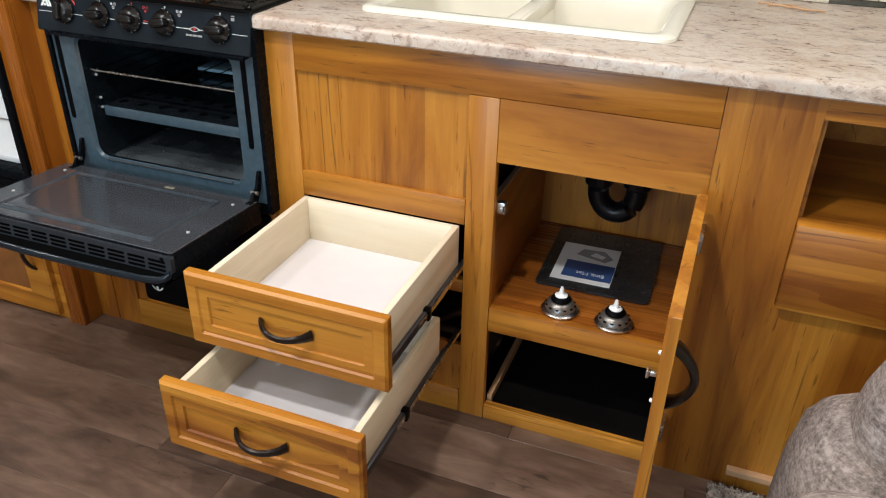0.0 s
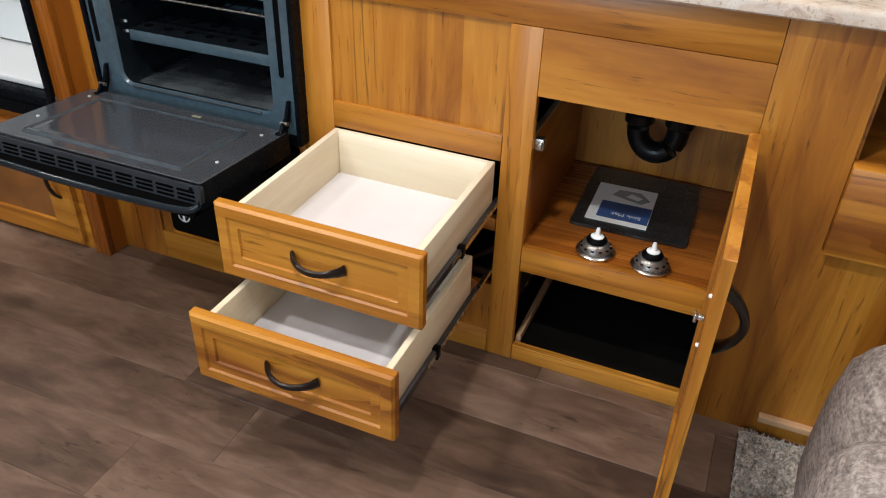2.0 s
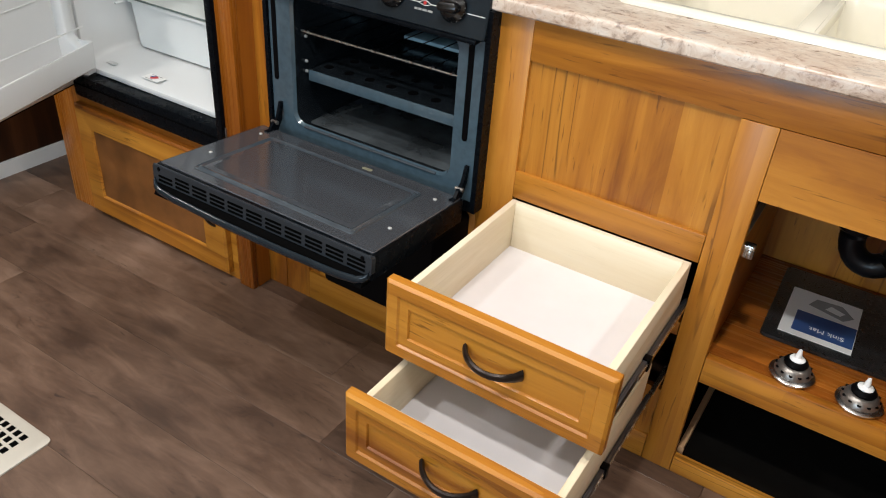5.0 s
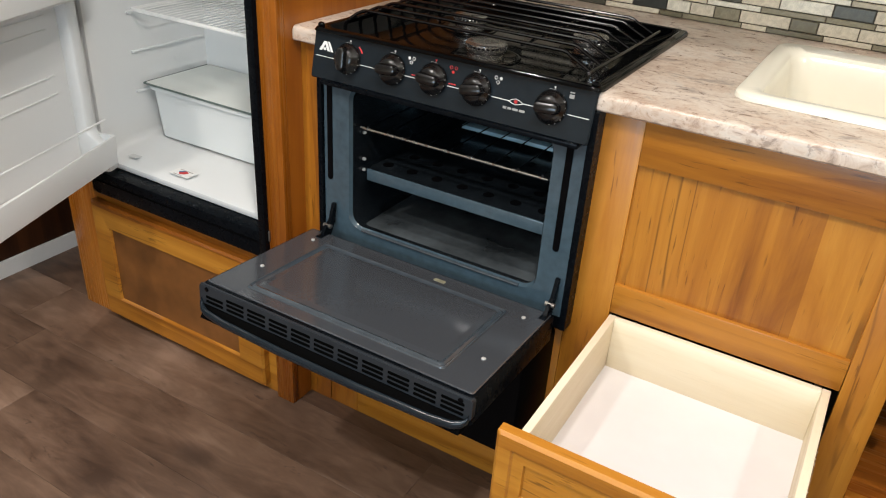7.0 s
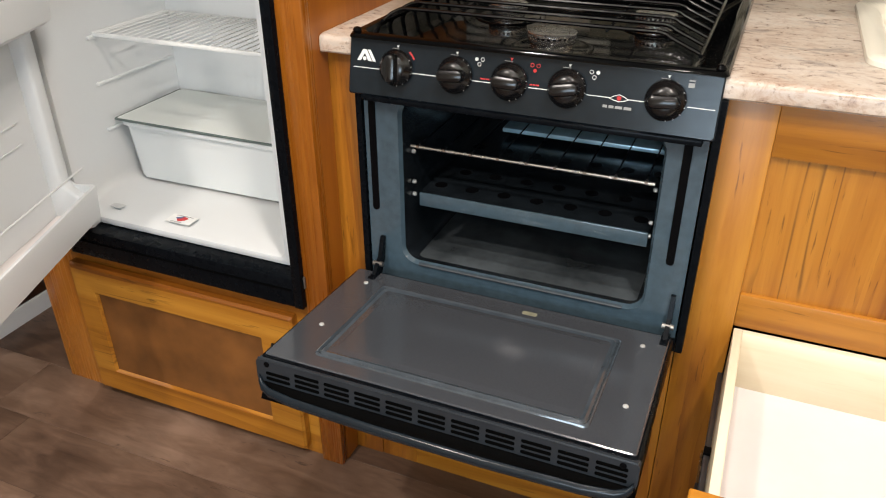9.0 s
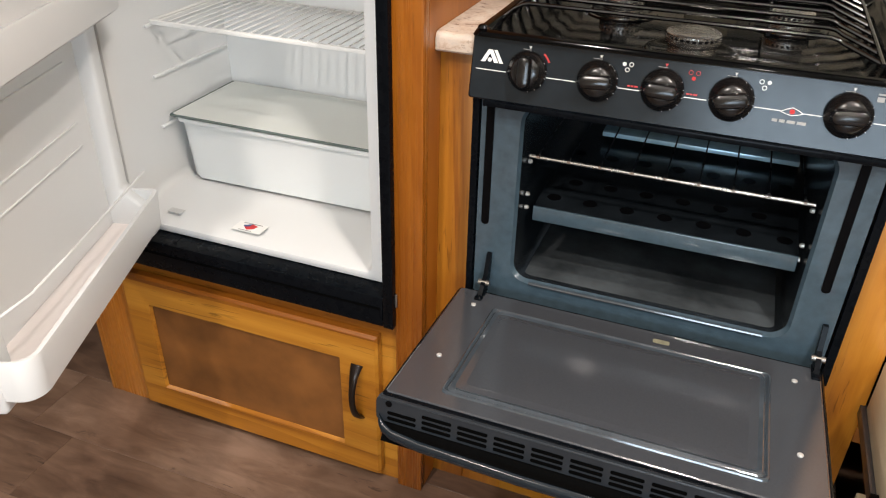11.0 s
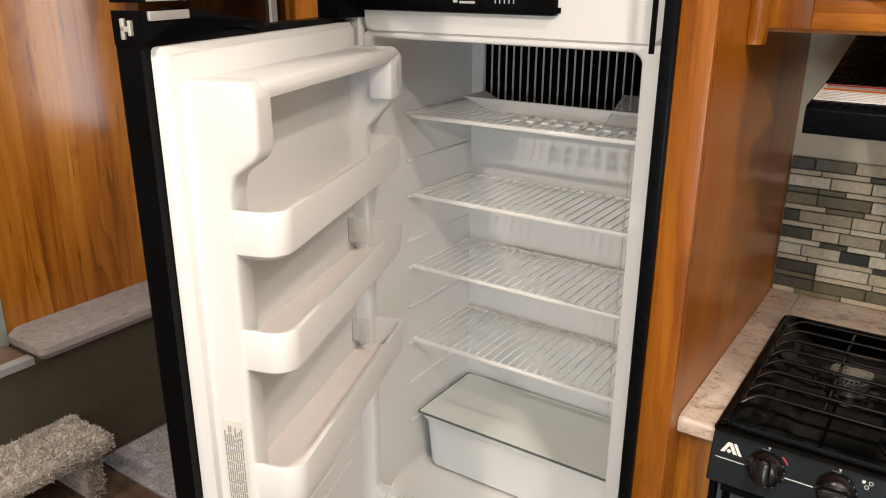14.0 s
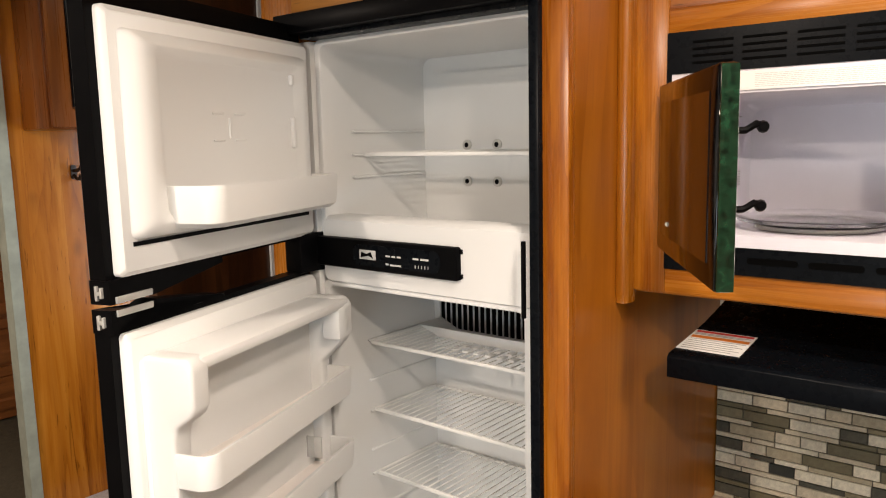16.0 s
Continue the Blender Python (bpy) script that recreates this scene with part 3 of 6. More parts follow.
# things under the sink
pt = thing("drain_trap", (-0.2, 1.6, 0.55), "black plastic sink drain trap under the sink", "pipe")
cen = [(-0.155, 1.66, 0.722), (-0.155, 1.66, 0.60), (-0.155, 1.66, 0.49)]
for k in range(1, 12):
    a = math.pi * k / 12
    cen.append((-0.155 - 0.044 + 0.044 * math.cos(a), 1.66, 0.49 - 0.055 * math.sin(a)))
cen += [(-0.243, 1.66, 0.49), (-0.243, 1.66, 0.57), (-0.243, 1.72, 0.60), (-0.243, 1.79, 0.605)]
part("trap_bend", rod(cen, 0.025, 16), PIPE, pt, smooth=True)
for c, z in (((-0.155, 1.66), 0.505), ((-0.243, 1.66), 0.50), ((-0.155, 1.66), 0.65)):
    part("slip_nut", lathe([(0.029, 0), (0.033, 0.004), (0.033, 0.024), (0.029, 0.028)], (*c, z), "z", 12), PIPE, pt)
part("cross_pipe", rod([(-0.30, 1.63, 0.66), (-0.02, 1.63, 0.67)], 0.026, 12), PIPE, pt, smooth=True)

mt = thing("sink_mat", (-0.2, 1.65, 0.311), "black rubber sink mat with a printed card sleeve", "mat")
MM = pose(-0.2075, 1.6215, 0.312, 0, 0, 1)
part("mat_sheet", loft([ring(rrect(-0.128, 0.128, -0.143, 0.143, 0.012, 4), "z", h) for h in (0, 0.007)], None, True, True), plain("wrinkled_black_mat", (0.012, 0.013, 0.014), 0.28, vary=0.5, scale=45, bump=1.0), mt, m=MM)
cd = part("card", boxes((-0.100, 0.037, -0.115, 0.062, 0.0075, 0.009)), PAPER, mt, "printed paper card", m=MM)
part("print_block", boxes((-0.078, 0.036, -0.098, -0.022, 0.0091, 0.0095)), INK_BLUE, cd, m=MM)
part("print_picture", prism([(-0.062, 0.010), (0.008, -0.010), (0.026, 0.012), (0.0, 0.044), (-0.05, 0.040)], "z", 0.0091, 0.0095), INK_GREY, cd, m=MM)
part("print_shine", prism([(-0.03, 0.012), (0.0, 0.004), (0.008, 0.018), (-0.02, 0.03)], "z", 0.0096, 0.0098), PAPER, cd, m=MM)


def words(name, text, size, m, material, parent):
    """Lettering in the built-in font, as a mesh."""
    cu = bpy.data.curves.new(name, "FONT")
    cu.body, cu.size, cu.extrude, cu.align_x, cu.align_y = text, size, 0.0002, "CENTER", "CENTER"
    tmp = bpy.data.objects.new(name, cu)
    bm = bmesh.new()
    bm.from_mesh(tmp.to_mesh())
    bpy.data.objects.remove(tmp)
    bm.transform(m)
    return part(name, bm, material, parent)


words("print_words", "Sink Mat", 0.019, MM @ pose(-0.014, -0.075, 0.0098, 0, 0, 180), PAPER, cd)


def strainer(x, y):
    s = thing("sink_strainer", (x, y, 0.312), "steel and rubber sink basket strainer on the cabinet shelf", "strainer", "sink strainers")
    part("rim", lathe([(0.030, 0), (0.040, 0.002), (0.041, 0.006), (0.036, 0.010), (0.028, 0.011)], (x, y, 0.312)), STEEL, s, smooth=True)
    bk = part("basket", lathe([(0.034, 0.0), (0.033, 0.012), (0.026, 0.024), (0.022, 0.026)], (x, y, 0.314)), STRAINER_METAL, s, smooth=True)
    for k in range(12):
        a = 2 * math.pi * k / 12
        part("hole", lathe([(0.0035, 0), (0.0035, 0.0015)], (x + 0.0305 * math.cos(a), y + 0.0305 * math.sin(a), 0.330), "z", 8), BLACK, bk)
    part("rubber_stopper", lathe([(0.021, 0), (0.022, 0.006), (0.018, 0.012)], (x, y, 0.338)), BLACK, s, smooth=True)
    part("cap", lathe([(0.013, 0), (0.014, 0.003), (0.010, 0.006)], (x, y, 0.349)), PAPER, s, smooth=True)
    part("post", lathe([(0.006, 0), (0.005, 0.010), (0.003, 0.018)], (x, y, 0.354), "z", 10), PAPER, s, smooth=True)


strainer(-0.252, 1.388)
strainer(-0.135, 1.382)

# ---- niche cabinet ----
nc = thing("niche_cabinet", (0.6, F, 0), "honey wood base cabinet with an open niche over a drawer front", "cabinet")
part("top_rail", boxes((0.151, 1.30, F, F + 0.02, 0.820, 0.862)), WOOD_X, nc)
part("low_panel", boxes((0.151, 1.30, F, F + 0.02, 0, 0.464)), WOOD_Z, nc)
part("apron", boxes((0.152, 0.62, F - 0.020, F + 0.02, 0.466, 0.637)), WOOD_X, nc, "level-grained drawer front", bevel=0.002)
part("right_stile", boxes((0.62, 1.30, F, F + 0.02, 0.465, 0.819)), WOOD_Z, nc)
part("niche_floor", boxes((0.16, 0.64, F + 0.02, 1.80, 0.615, 0.635)), WOOD_X, nc)
part("niche_lining", boxes((0.15, 0.16, F + 0.02, 1.80, 0.60, 0.86), (0.64, 0.65, F + 0.02, 1.80, 0.6, 0.86), (0.15, 0.65, 1.80, 1.81, 0.6, 0.86)), WOOD_Y, nc)
part("pale_strip", boxes((0.145, 0.42, F - 0.018, F - 0.001, 0.044, 0.058)), TRIM_PALE, nc, "strip of raw pale wood", bevel=0.001)

# ---- counter and sink ----
ct = thing("countertop", (-0.2, 1.6, 0.862), "mottled beige and grey laminate countertop", "countertop")
SX0, SX1, SY0, SY1 = -0.715, -0.135, 1.455, 1.84


def bull(x0, x1, y0, y1, lo=0.861, hi=0.889):
    r = 0.010
    out = [(y1, lo), (y1, hi)]
    out += [(y0 + r - r * math.sin(radians(a)), hi - r + r * math.cos(radians(a))) for a in (0, 22, 45, 68, 90)]
    out += [(y0, lo + 0.003), (y0 + 0.003, lo)]
    return prism(out, "x", x0, x1)


part("front_slab", bull(-0.914, 1.30, 1.313, SY0), COUNTER, ct, smooth=True)
for b in ((-0.914, SX0, SY0, BACK - 0.001), (SX1, 1.30, SY0, BACK - 0.001), (SX0, SX1, SY1, BACK - 0.001), (-1.462, -0.914, 1.806, BACK - 0.001)):
    part("slab", boxes((*b, 0.861, 0.889)), COUNTER, ct)
part("slab", bull(-1.523, -1.463, 1.313, BACK - 0.001), COUNTER, ct, smooth=True)

sk = thing("kitchen_sink", (-0.42, 1.64, 0.89), "cream-white double-bowl drop-in acrylic sink in the counter", "sink")
rim0 = rrect(-0.742, -0.108, 1.433, 1.862, 0.035, 6)
mid = -0.425
part("rim", loft([ring(rim0, "z", 0.8895), ring(rrect(-0.741, -0.109, 1.434, 1.861, 0.034, 6), "z", 0.896), ring(rrect(-0.735, -0.115, 1.440, 1.855, 0.03, 6), "z", 0.900),
                  ring(rrect(-0.712, -0.138, 1.460, 1.800, 0.03, 6), "z", 0.900), ring(rrect(-0.705, -0.145, 1.467, 1.795, 0.035, 6), "z", 0.893)]), SINK, sk, smooth=True)
for a, b in ((-0.705, mid - 0.012), (mid + 0.012, -0.145)):
    part("bowl", loft([ring(rrect(a, b, 1.467, 1.795, 0.035, 6), "z", 0.893), ring(rrect(a + 0.006, b - 0.006, 1.473, 1.789, 0.04, 6), "z", 0.88),
                       ring(rrect(a + 0.02, b - 0.02, 1.487, 1.775, 0.05, 6), "z", 0.74), ring(rrect(a + 0.05, b - 0.05, 1.517, 1.745, 0.05, 6), "z", 0.725)], None, False, True), SINK, sk, smooth=True)
part("divider", boxes((mid - 0.02, mid + 0.02, 1.475, 1.79, 0.86, 0.892)), SINK, sk, bevel=0.006)
cord = thing("twist_tie", (0.07, 1.86, 0.89), "pale beige twine lying on the countertop", "twine")
for k, (dx, dy) in enumerate(((0, 0), (0.035, -0.012), (-0.02, 0.014))):
    part("strand", rod([(0.04 + dx + 0.02 * j, 1.86 + dy + 0.008 * math.sin(j * 1.3 + k), 0.8925 + 0.002 * (j % 2)) for j in range(5)], 0.0022, 6), TRIM_PALE, cord, smooth=True)

# ---- gas range ----
RX0, RX1 = -1.461, -0.916
rg = thing("gas_range", (-1.19, 1.6, 0), "black gas range with its oven door hanging open", "stove")
OY = 1.312
out = rrect(RX0 + 0.012, RX1 - 0.002, 0.472, 0.815, 0.002, 6)
hole = rrect(-1.390, -0.972, 0.507, 0.802, 0.028, 6)
part("oven_face", loft([ring(out, "y", OY + 0.02), ring(out, "y", OY), ring(hole, "y", OY), ring(rrect(-1.386, -0.976, 0.511, 0.798, 0.026, 6), "y", OY + 0.008)]), OVEN_GREY, rg, "dark blue-grey enamelled oven face", smooth=True)
part("oven_liner", loft([ring(rrect(-1.386, -0.976, 0.511, 0.798, 0.026, 6), "y", OY + 0.008), ring(rrect(-1.384, -0.978, 0.500, 0.80, 0.02, 6), "y", OY + 0.04), ring(rrect(-1.384, -0.978, 0.500, 0.80, 0.02, 6), "y", 1.76)], None, False, True), OVEN_DARK, rg, "oven lining darkened for shade", smooth=True)
for x in (-1.435, -0.944):
    part("seal_slot", loft([ring(rrect(x - 0.006, x + 0.006, 0.60, 0.80, 0.005, 4), "y", h) for h in (OY - 0.0015, OY + 0.004)], None, True, True), BLACK, rg)
part("side_casing", boxes((RX0, RX0 + 0.010, OY - 0.006, 1.80, 0.45, 0.86)), BLACK_SATIN, rg)
part("side_casing", boxes((RX1 + 0.001, RX1 + 0.012, OY - 0.006, 1.80, 0.45, 0.86)), BLACK_SATIN, rg)
part("base_lip", boxes((RX0 + 0.01, RX1, OY + 0.002, OY + 0.02, 0.445, 0.473)), BLACK_SATIN, rg)

part("oven_floor", loft([ring(rrect(-1.380, -0.982, OY + 0.030, 1.755, 0.02, 5), "z", h) for h in (0.5002, 0.503)], None, False, True), SOOT_FLOOR, rg, "stained grey oven floor")
part("hole_lip", rod([(-1.385 + 0.028, OY - 0.001, 0.5085), (-0.977 - 0.028, OY - 0.001, 0.5085)], 0.0032, 8), DOOR_RIM, rg, smooth=True)
# Added strip: its pale blue stands in for light caught at the oven's back.
part("rear_plate", boxes((-1.32, -0.985, 1.635, 1.705, 0.6421, 0.6505)), BLUE_GLOW_STRIP, rg, "added bluish strip standing in for light at the oven's back", bevel=0.001)

rack = part("oven_rack", rod([(-1.378, 1.335, 0.722), (-0.984, 1.335, 0.722)], 0.0028, 8), STEEL, rg, "bright steel wire oven rack", smooth=True)
part("rack_frame", rod([(-1.378, 1.70, 0.722), (-0.984, 1.70, 0.722)], 0.0028, 6), STEEL, rack)
for k in range(9):
    x = -1.365 + k * 0.046
    part("rack_wire", rod([(x, 1.333, 0.7245), (x, 1.70, 0.7245)], 0.0013, 5), BLACK_SATIN, rack)
    part("wire_tip", rod([(x, 1.331, 0.7235), (x, 1.340, 0.7235)], 0.0026, 6), STEEL, rack)
for x in (-1.383, -0.981):
    for z in (0.70, 0.645, 0.622):
        part("rack_stud", lathe([(0.0035, 0), (0.0035, 0.004), (0.002, 0.006)], (x, 1.35, z), "x", 8, tilt=Matrix.Rotation(radians(90 if x < -1.2 else -90), 3, "Y")), GREY_METAL, rg)
fp = part("flame_plate", loft([ring(rrect(-1.368, -0.984, 1.338, 1.745, 0.01, 3), "z", h) for h in (0.630, 0.642)], None, True, True), OVEN_DARK, rg, "steel plate with round holes, darkened for shade")
part("front_lip", boxes((-1.368, -0.984, 1.333, 1.338, 0.618, 0.6424)), OVEN_GREY, fp, bevel=0.0015)
part("hole_slot", boxes((-1.21, -1.17, 1.50, 1.508, 0.642, 0.6426)), BLACK, fp)
for j, y in enumerate((1.375, 1.44, 1.56)):
    for k in range(7):
        x = -1.345 + k * 0.057 + (0.02 if j == 1 else 0)
        if j == 1 and k == 6:
            continue
        part("plate_hole", lathe([(0.011, 0), (0.011, 0.0008)], (x, y, 0.6422), "z", 12), BLACK, fp)

# control panel, leaning back at its top
TL = radians(12)
CPM = Matrix.Translation((0, 1.293, 0.808)) @ Matrix.Rotation(-TL, 4, "X")
cp = part("control_panel", loft([ring(rrect(RX0 - 0.004, RX1 + 0.004, 0.0, 0.092, 0.004, 3), "y", h) for h in (0.03, 0.002)] + [ring(rrect(RX0 - 0.002, RX1 + 0.002, 0.002, 0.090, 0.004, 3), "y", 0)], None, True, True), PANEL_BLACK, rg, "glossy black control panel with white marks", m=CPM)
part("trim_lip", boxes((RX0 + 0.02, RX1 - 0.01, 1.288, 1.312, 0.800, 0.809)), BLACK_SATIN, rg, bevel=0.002)
LINE_Z = 0.041
for a, b in ((-1.457, -1.414), (-1.358, -1.317), (-1.260, -1.232), (-1.175, -1.147), (-1.090, -1.058), (-1.032, -1.011), (-0.954, -0.918)):
    part("panel_line", boxes((a, b, -0.0006, 0, LINE_Z, LINE_Z + 0.0011)), PAPER, cp, m=CPM)
# badge: two leaning bars of a white triangle mark
part("badge", prism([(-1.451, 0.052), (-1.4415, 0.069), (-1.4355, 0.069), (-1.426, 0.052), (-1.432, 0.052), (-1.4385, 0.064), (-1.445, 0.052)], "y", -0.0008, 0, m=CPM), PAPER, cp)
part("badge", lathe([(0.003, 0), (0.003, 0.001)], CPM @ Vector((-1.4385, 0, 0.0555)), "y", 12), PAPER, cp)
part("badge", prism([(-1.4335, 0.069), (-1.4290, 0.069), (-1.4190, 0.052), (-1.4242, 0.052)], "y", -0.0008, 0, m=CPM), PAPER, cp)
eye = [(-1.058, 0.0), (-1.052, 0.0035), (-1.045, 0.0060), (-1.038, 0.0035), (-1.032, 0.0)]
part("eye_mark", rod([CPM @ Vector((x, -0.0005, LINE_Z + dz)) for x, dz in eye], 0.0006, 5), PAPER, cp)
part("eye_mark", rod([CPM @ Vector((x, -0.0005, LINE_Z - dz * 0.6)) for x, dz in eye], 0.0006, 5), PAPER, cp)
part("eye_dot", lathe([(0.0032, 0), (0.0032, 0.001)], CPM @ Vector((-1.045, 0, LINE_Z + 0.0012)), "y", 12), INK_RED, cp)
part("panel_words", strokes(bmesh.new(), -1.066, 0.0275, 0, 0.040, 0.0042, 4, 1, 0.9), INK_GREY, cp, m=CPM)
KN = [-1.383, -1.287, -1.203, -1.118, -0.983]
KZ = 0.047


def ring_mark(bm, x, z, r, solid):
    """A small printed ring, or a dot when solid, on the sloping panel."""
    c = CPM @ Vector((x, 0, z))
    if solid:
        return lathe([(r, 0), (r, 0.0008)], c, "y", 12, bm)
    pts = [CPM @ Vector((x + r * math.cos(a), -0.0004, z + r * math.sin(a))) for a in [2 * math.pi * k / 12 for k in range(13)]]
    return rod(pts, 0.0005, 4, bm)


for i, x in enumerate(KN):
    c = CPM @ Vector((x, 0, KZ))
    t = Matrix.Rotation(radians(90) - TL, 3, "X")
    kb = part("knob", lathe([(0.026, 0), (0.0275, 0.002), (0.0275, 0.006), (0.025, 0.010), (0.022, 0.013), (0.020, 0.018), (0.0175, 0.0205), (0.010, 0.0215)], c, sides=32, tilt=t), BLACK_KNOB, cp, "black round control knob", smooth=True)
    turn = CPM @ pose(x, 0, KZ, 0, 6 * (i % 3 - 1) + (86 if i else 4), 0)
    grip = loft([[(w, -d, q) for w, q in rrect(-a, a, -h, h, a * 0.9, 5)] for a, h, d in ((0.0105, 0.0215, 0.012), (0.0095, 0.0215, 0.024), (0.0075, 0.0195, 0.0295), (0.004, 0.0165, 0.031))], None, True, True)
    part("knob_grip", grip, BLACK_KNOB, kb, smooth=True, m=turn)
    mk = bmesh.new()
    for k in range(6):
        a = radians(-80 + k * 22 + 30 * (i % 2))
        box(mk, -0.0003, 0.0003, -0.0082, -0.0074, -0.0011, 0.0011, m=CPM @ pose(x + 0.0262 * math.cos(a), 0, KZ + 0.0262 * math.sin(a), 0, 90 - math.degrees(a), 0))
    part("knob_mark", mk, INK_PALE, kb)
    part("pointer_mark", prism([(x - 0.002, KZ + 0.033), (x + 0.002, KZ + 0.033), (x, KZ + 0.029)], "y", -0.0006, 0, m=CPM), INK_RED if i == 2 else PAPER, cp)
    part("tick_line", boxes((x - 0.010, x + 0.002, -0.0005, 0, KZ + 0.0278, KZ + 0.0285)), INK_GREY, cp, m=CPM)
    if 0 < i < 4:
        dm = bmesh.new()
        for k, (dx, dz) in enumerate(((0, 0.007), (0.009, 0.007), (0.0045, 0))):
            ring_mark(dm, x + 0.031 + dx, KZ + 0.019 + dz, 0.0026, k == (0, 2, 1)[i - 1])
        part("burner_mark", dm, INK_RED if i == 2 else PAPER, cp)
    elif i == 4:
        part("oven_mark", boxes((x + 0.026, x + 0.034, -0.0006, 0, KZ + 0.020, KZ + 0.026), (x + 0.026, x + 0.034, -0.0006, 0, KZ + 0.028, KZ + 0.030)), INK_GREY, cp, m=CPM)
    else:
        arc = [CPM @ Vector((x + 0.0315 * math.cos(radians(a)), -0.0004, KZ + 0.0315 * math.sin(radians(a)))) for a in range(28, 60, 8)]
        part("off_arc", rod(arc, 0.0013, 6), INK_RED, cp)
    if i == 2:
        for dx in (-0.045, 0.030):
            part("red_words", strokes(bmesh.new(), x + dx, KZ - 0.002, 0, 0.016, 0.0022, 7, 1, 0.9), INK_RED, cp, m=CPM)

# cooktop
CB = 1.812


def pan_ring(inset, z, r, front=None):
    f = inset if front is None else front
    return ring(rrect(RX0 - 0.006 + inset, RX1 + 0.008 - inset, 1.303 + f, CB - inset, r, 6), "z", z)


tp = part("cooktop", loft([pan_ring(0, 0.8925, 0.012), pan_ring(0, 0.8935, 0.012), pan_ring(0.003, 0.8985, 0.012), pan_ring(0.010, 0.9005, 0.014), pan_ring(0.017, 0.8985, 0.016),
                           pan_ring(0.021, 0.893, 0.018), pan_ring(0.050, 0.872, 0.03, 0.030), pan_ring(0.066, 0.8665, 0.035, 0.044), pan_ring(0.09, 0.8655, 0.04, 0.06)], None, False, True), BLACK_GLOSS, rg, "glossy black recessed cooktop", smooth=True)
part("cooktop_skirt", loft([pan_ring(0.0005, 0.8615, 0.012, 0.016), pan_ring(0.0005, 0.893, 0.012, 0.016)]), BLACK_GLOSS, tp)
for x in (RX0 + 0.006, RX1 - 0.004):
    part("corner_clip", lathe([(0.006, 0), (0.007, 0.003), (0.005, 0.007), (0.002, 0.008)], (x, 1.316, 0.8985), "z", 12), BLACK_GLOSS, tp, smooth=True)
for x, y, k in ((-1.185, 1.456, 1.0), (-1.315, 1.628, 0.9), (-1.055, 1.645, 0.9)):
    z = 0.8655
    part("burner_well", lathe([(0.066 * k, 0.0002), (0.064 * k, 0.0022), (0.056 * k, 0.0022), (0.050 * k, 0.0006)], (x, y, z), "z", 36), BLACK_GLOSS, tp, "round well about a burner", smooth=True)
    bn = part("burner", lathe([(0.034 * k, 0.0007), (0.034 * k, 0.010), (0.037 * k, 0.011), (0.0385 * k, 0.013), (0.0385 * k, 0.020)], (x, y, z), "z", 36), BURNER, tp, "bright metal burner head", smooth=True)
    part("port_band", lathe([(0.0372 * k, 0.020), (0.0372 * k, 0.0232)], (x, y, z), "z", 36), BLACK, bn)
    for j in range(28):
        t = 2 * math.pi * j / 28
        part("tooth", boxes((0.0355 * k, 0.0388 * k, -0.0018, 0.0018, 0.0195, 0.0236), m=Matrix.Translation((x, y, z)) @ Matrix.Rotation(t, 4, "Z")), BURNER, bn)
    part("burner_cap", lathe([(0.0385 * k, 0.0234), (0.0388 * k, 0.0238), (0.0386 * k, 0.0262), (0.0365 * k, 0.0276), (0.02 * k, 0.0280)], (x, y, z), "z", 36), BURNER, bn, smooth=True)
gr = part("grate", rod([(-0.952, 1.365, 0.9005), (-0.952, 1.745, 0.9005)], 0.0030, 8), GRATE, rg, "black wire cooking grate", smooth=True)
part("grate_bar", rod([(-1.447, 1.385, 0.9005), (-1.447, 1.755, 0.9005)], 0.0030, 8), GRATE, gr, smooth=True)
for x in (-1.33, -1.09):
    part("grate_bar", rod([(x, 1.40, 0.9145), (x, 1.745, 0.9145)], 0.0026, 6), GRATE, gr, smooth=True)
for k in range(8):
    y = 1.402 + k * 0.0482
    part("grate_wire", rod([(-1.449, y - 0.010, 0.900), (-1.436, y - 0.004, 0.911), (-1.424, y, 0.917), (-1.414, y, 0.919), (-1.016, y, 0.919), (-1.006, y, 0.917), (-0.998, y - 0.002, 0.913), (-0.952, y - 0.020, 0.898)], 0.0031, 8), GRATE, gr, smooth=True)

# oven door, hanging level
DZ = 0.512
od = part("oven_door", loft([ring(rrect(RX0 - 0.004, RX1 - 0.002, 0.985, 1.288, 0.006, 4), "z", h) for h in (0.462, 0.508)] + [ring(rrect(RX0 - 0.001, RX1 - 0.005, 0.988, 1.286, 0.006, 4), "z", DZ)], None, True, True), BLACK_SATIN, rg, "open oven door with a grey enamelled inner face", smooth=True)
DXa, DXb = -1.394, -0.988
part("inner_sheet", loft([ring(rrect(RX0 + 0.001, RX1 - 0.007, 0.993, 1.284, 0.005, 4), "z", DZ - 0.002), ring(rrect(RX0 + 0.001, RX1 - 0.007, 0.993, 1.284, 0.005, 4), "z", DZ + 0.0008), ring(rrect(RX0 + 0.003, RX1 - 0.009, 0.995, 1.282, 0.005, 4), "z", DZ + 0.002)], None, False, True), DOOR_SHEET, od, "speckled dark grey enamelled sheet")
DZ = DZ + 0.002
bead = ((0, -0.001), (0.0012, 0.0022), (0.003, 0.0032), (0.0048, 0.0022), (0.006, 0.0008), (0.0075, 0.0022), (0.0095, 0.0036), (0.0115, 0.0030), (0.0145, 0.0022))
ridge = part("embossed_ridge", loft([ring(rrect(DXa + a, DXb - a, 1.018 + a, 1.243 - a, 0.008, 5), "z", DZ + h) for a, h in bead]), DOOR_RIM, od, "embossed ridge in glossy enamel tinted for its highlights", smooth=True)
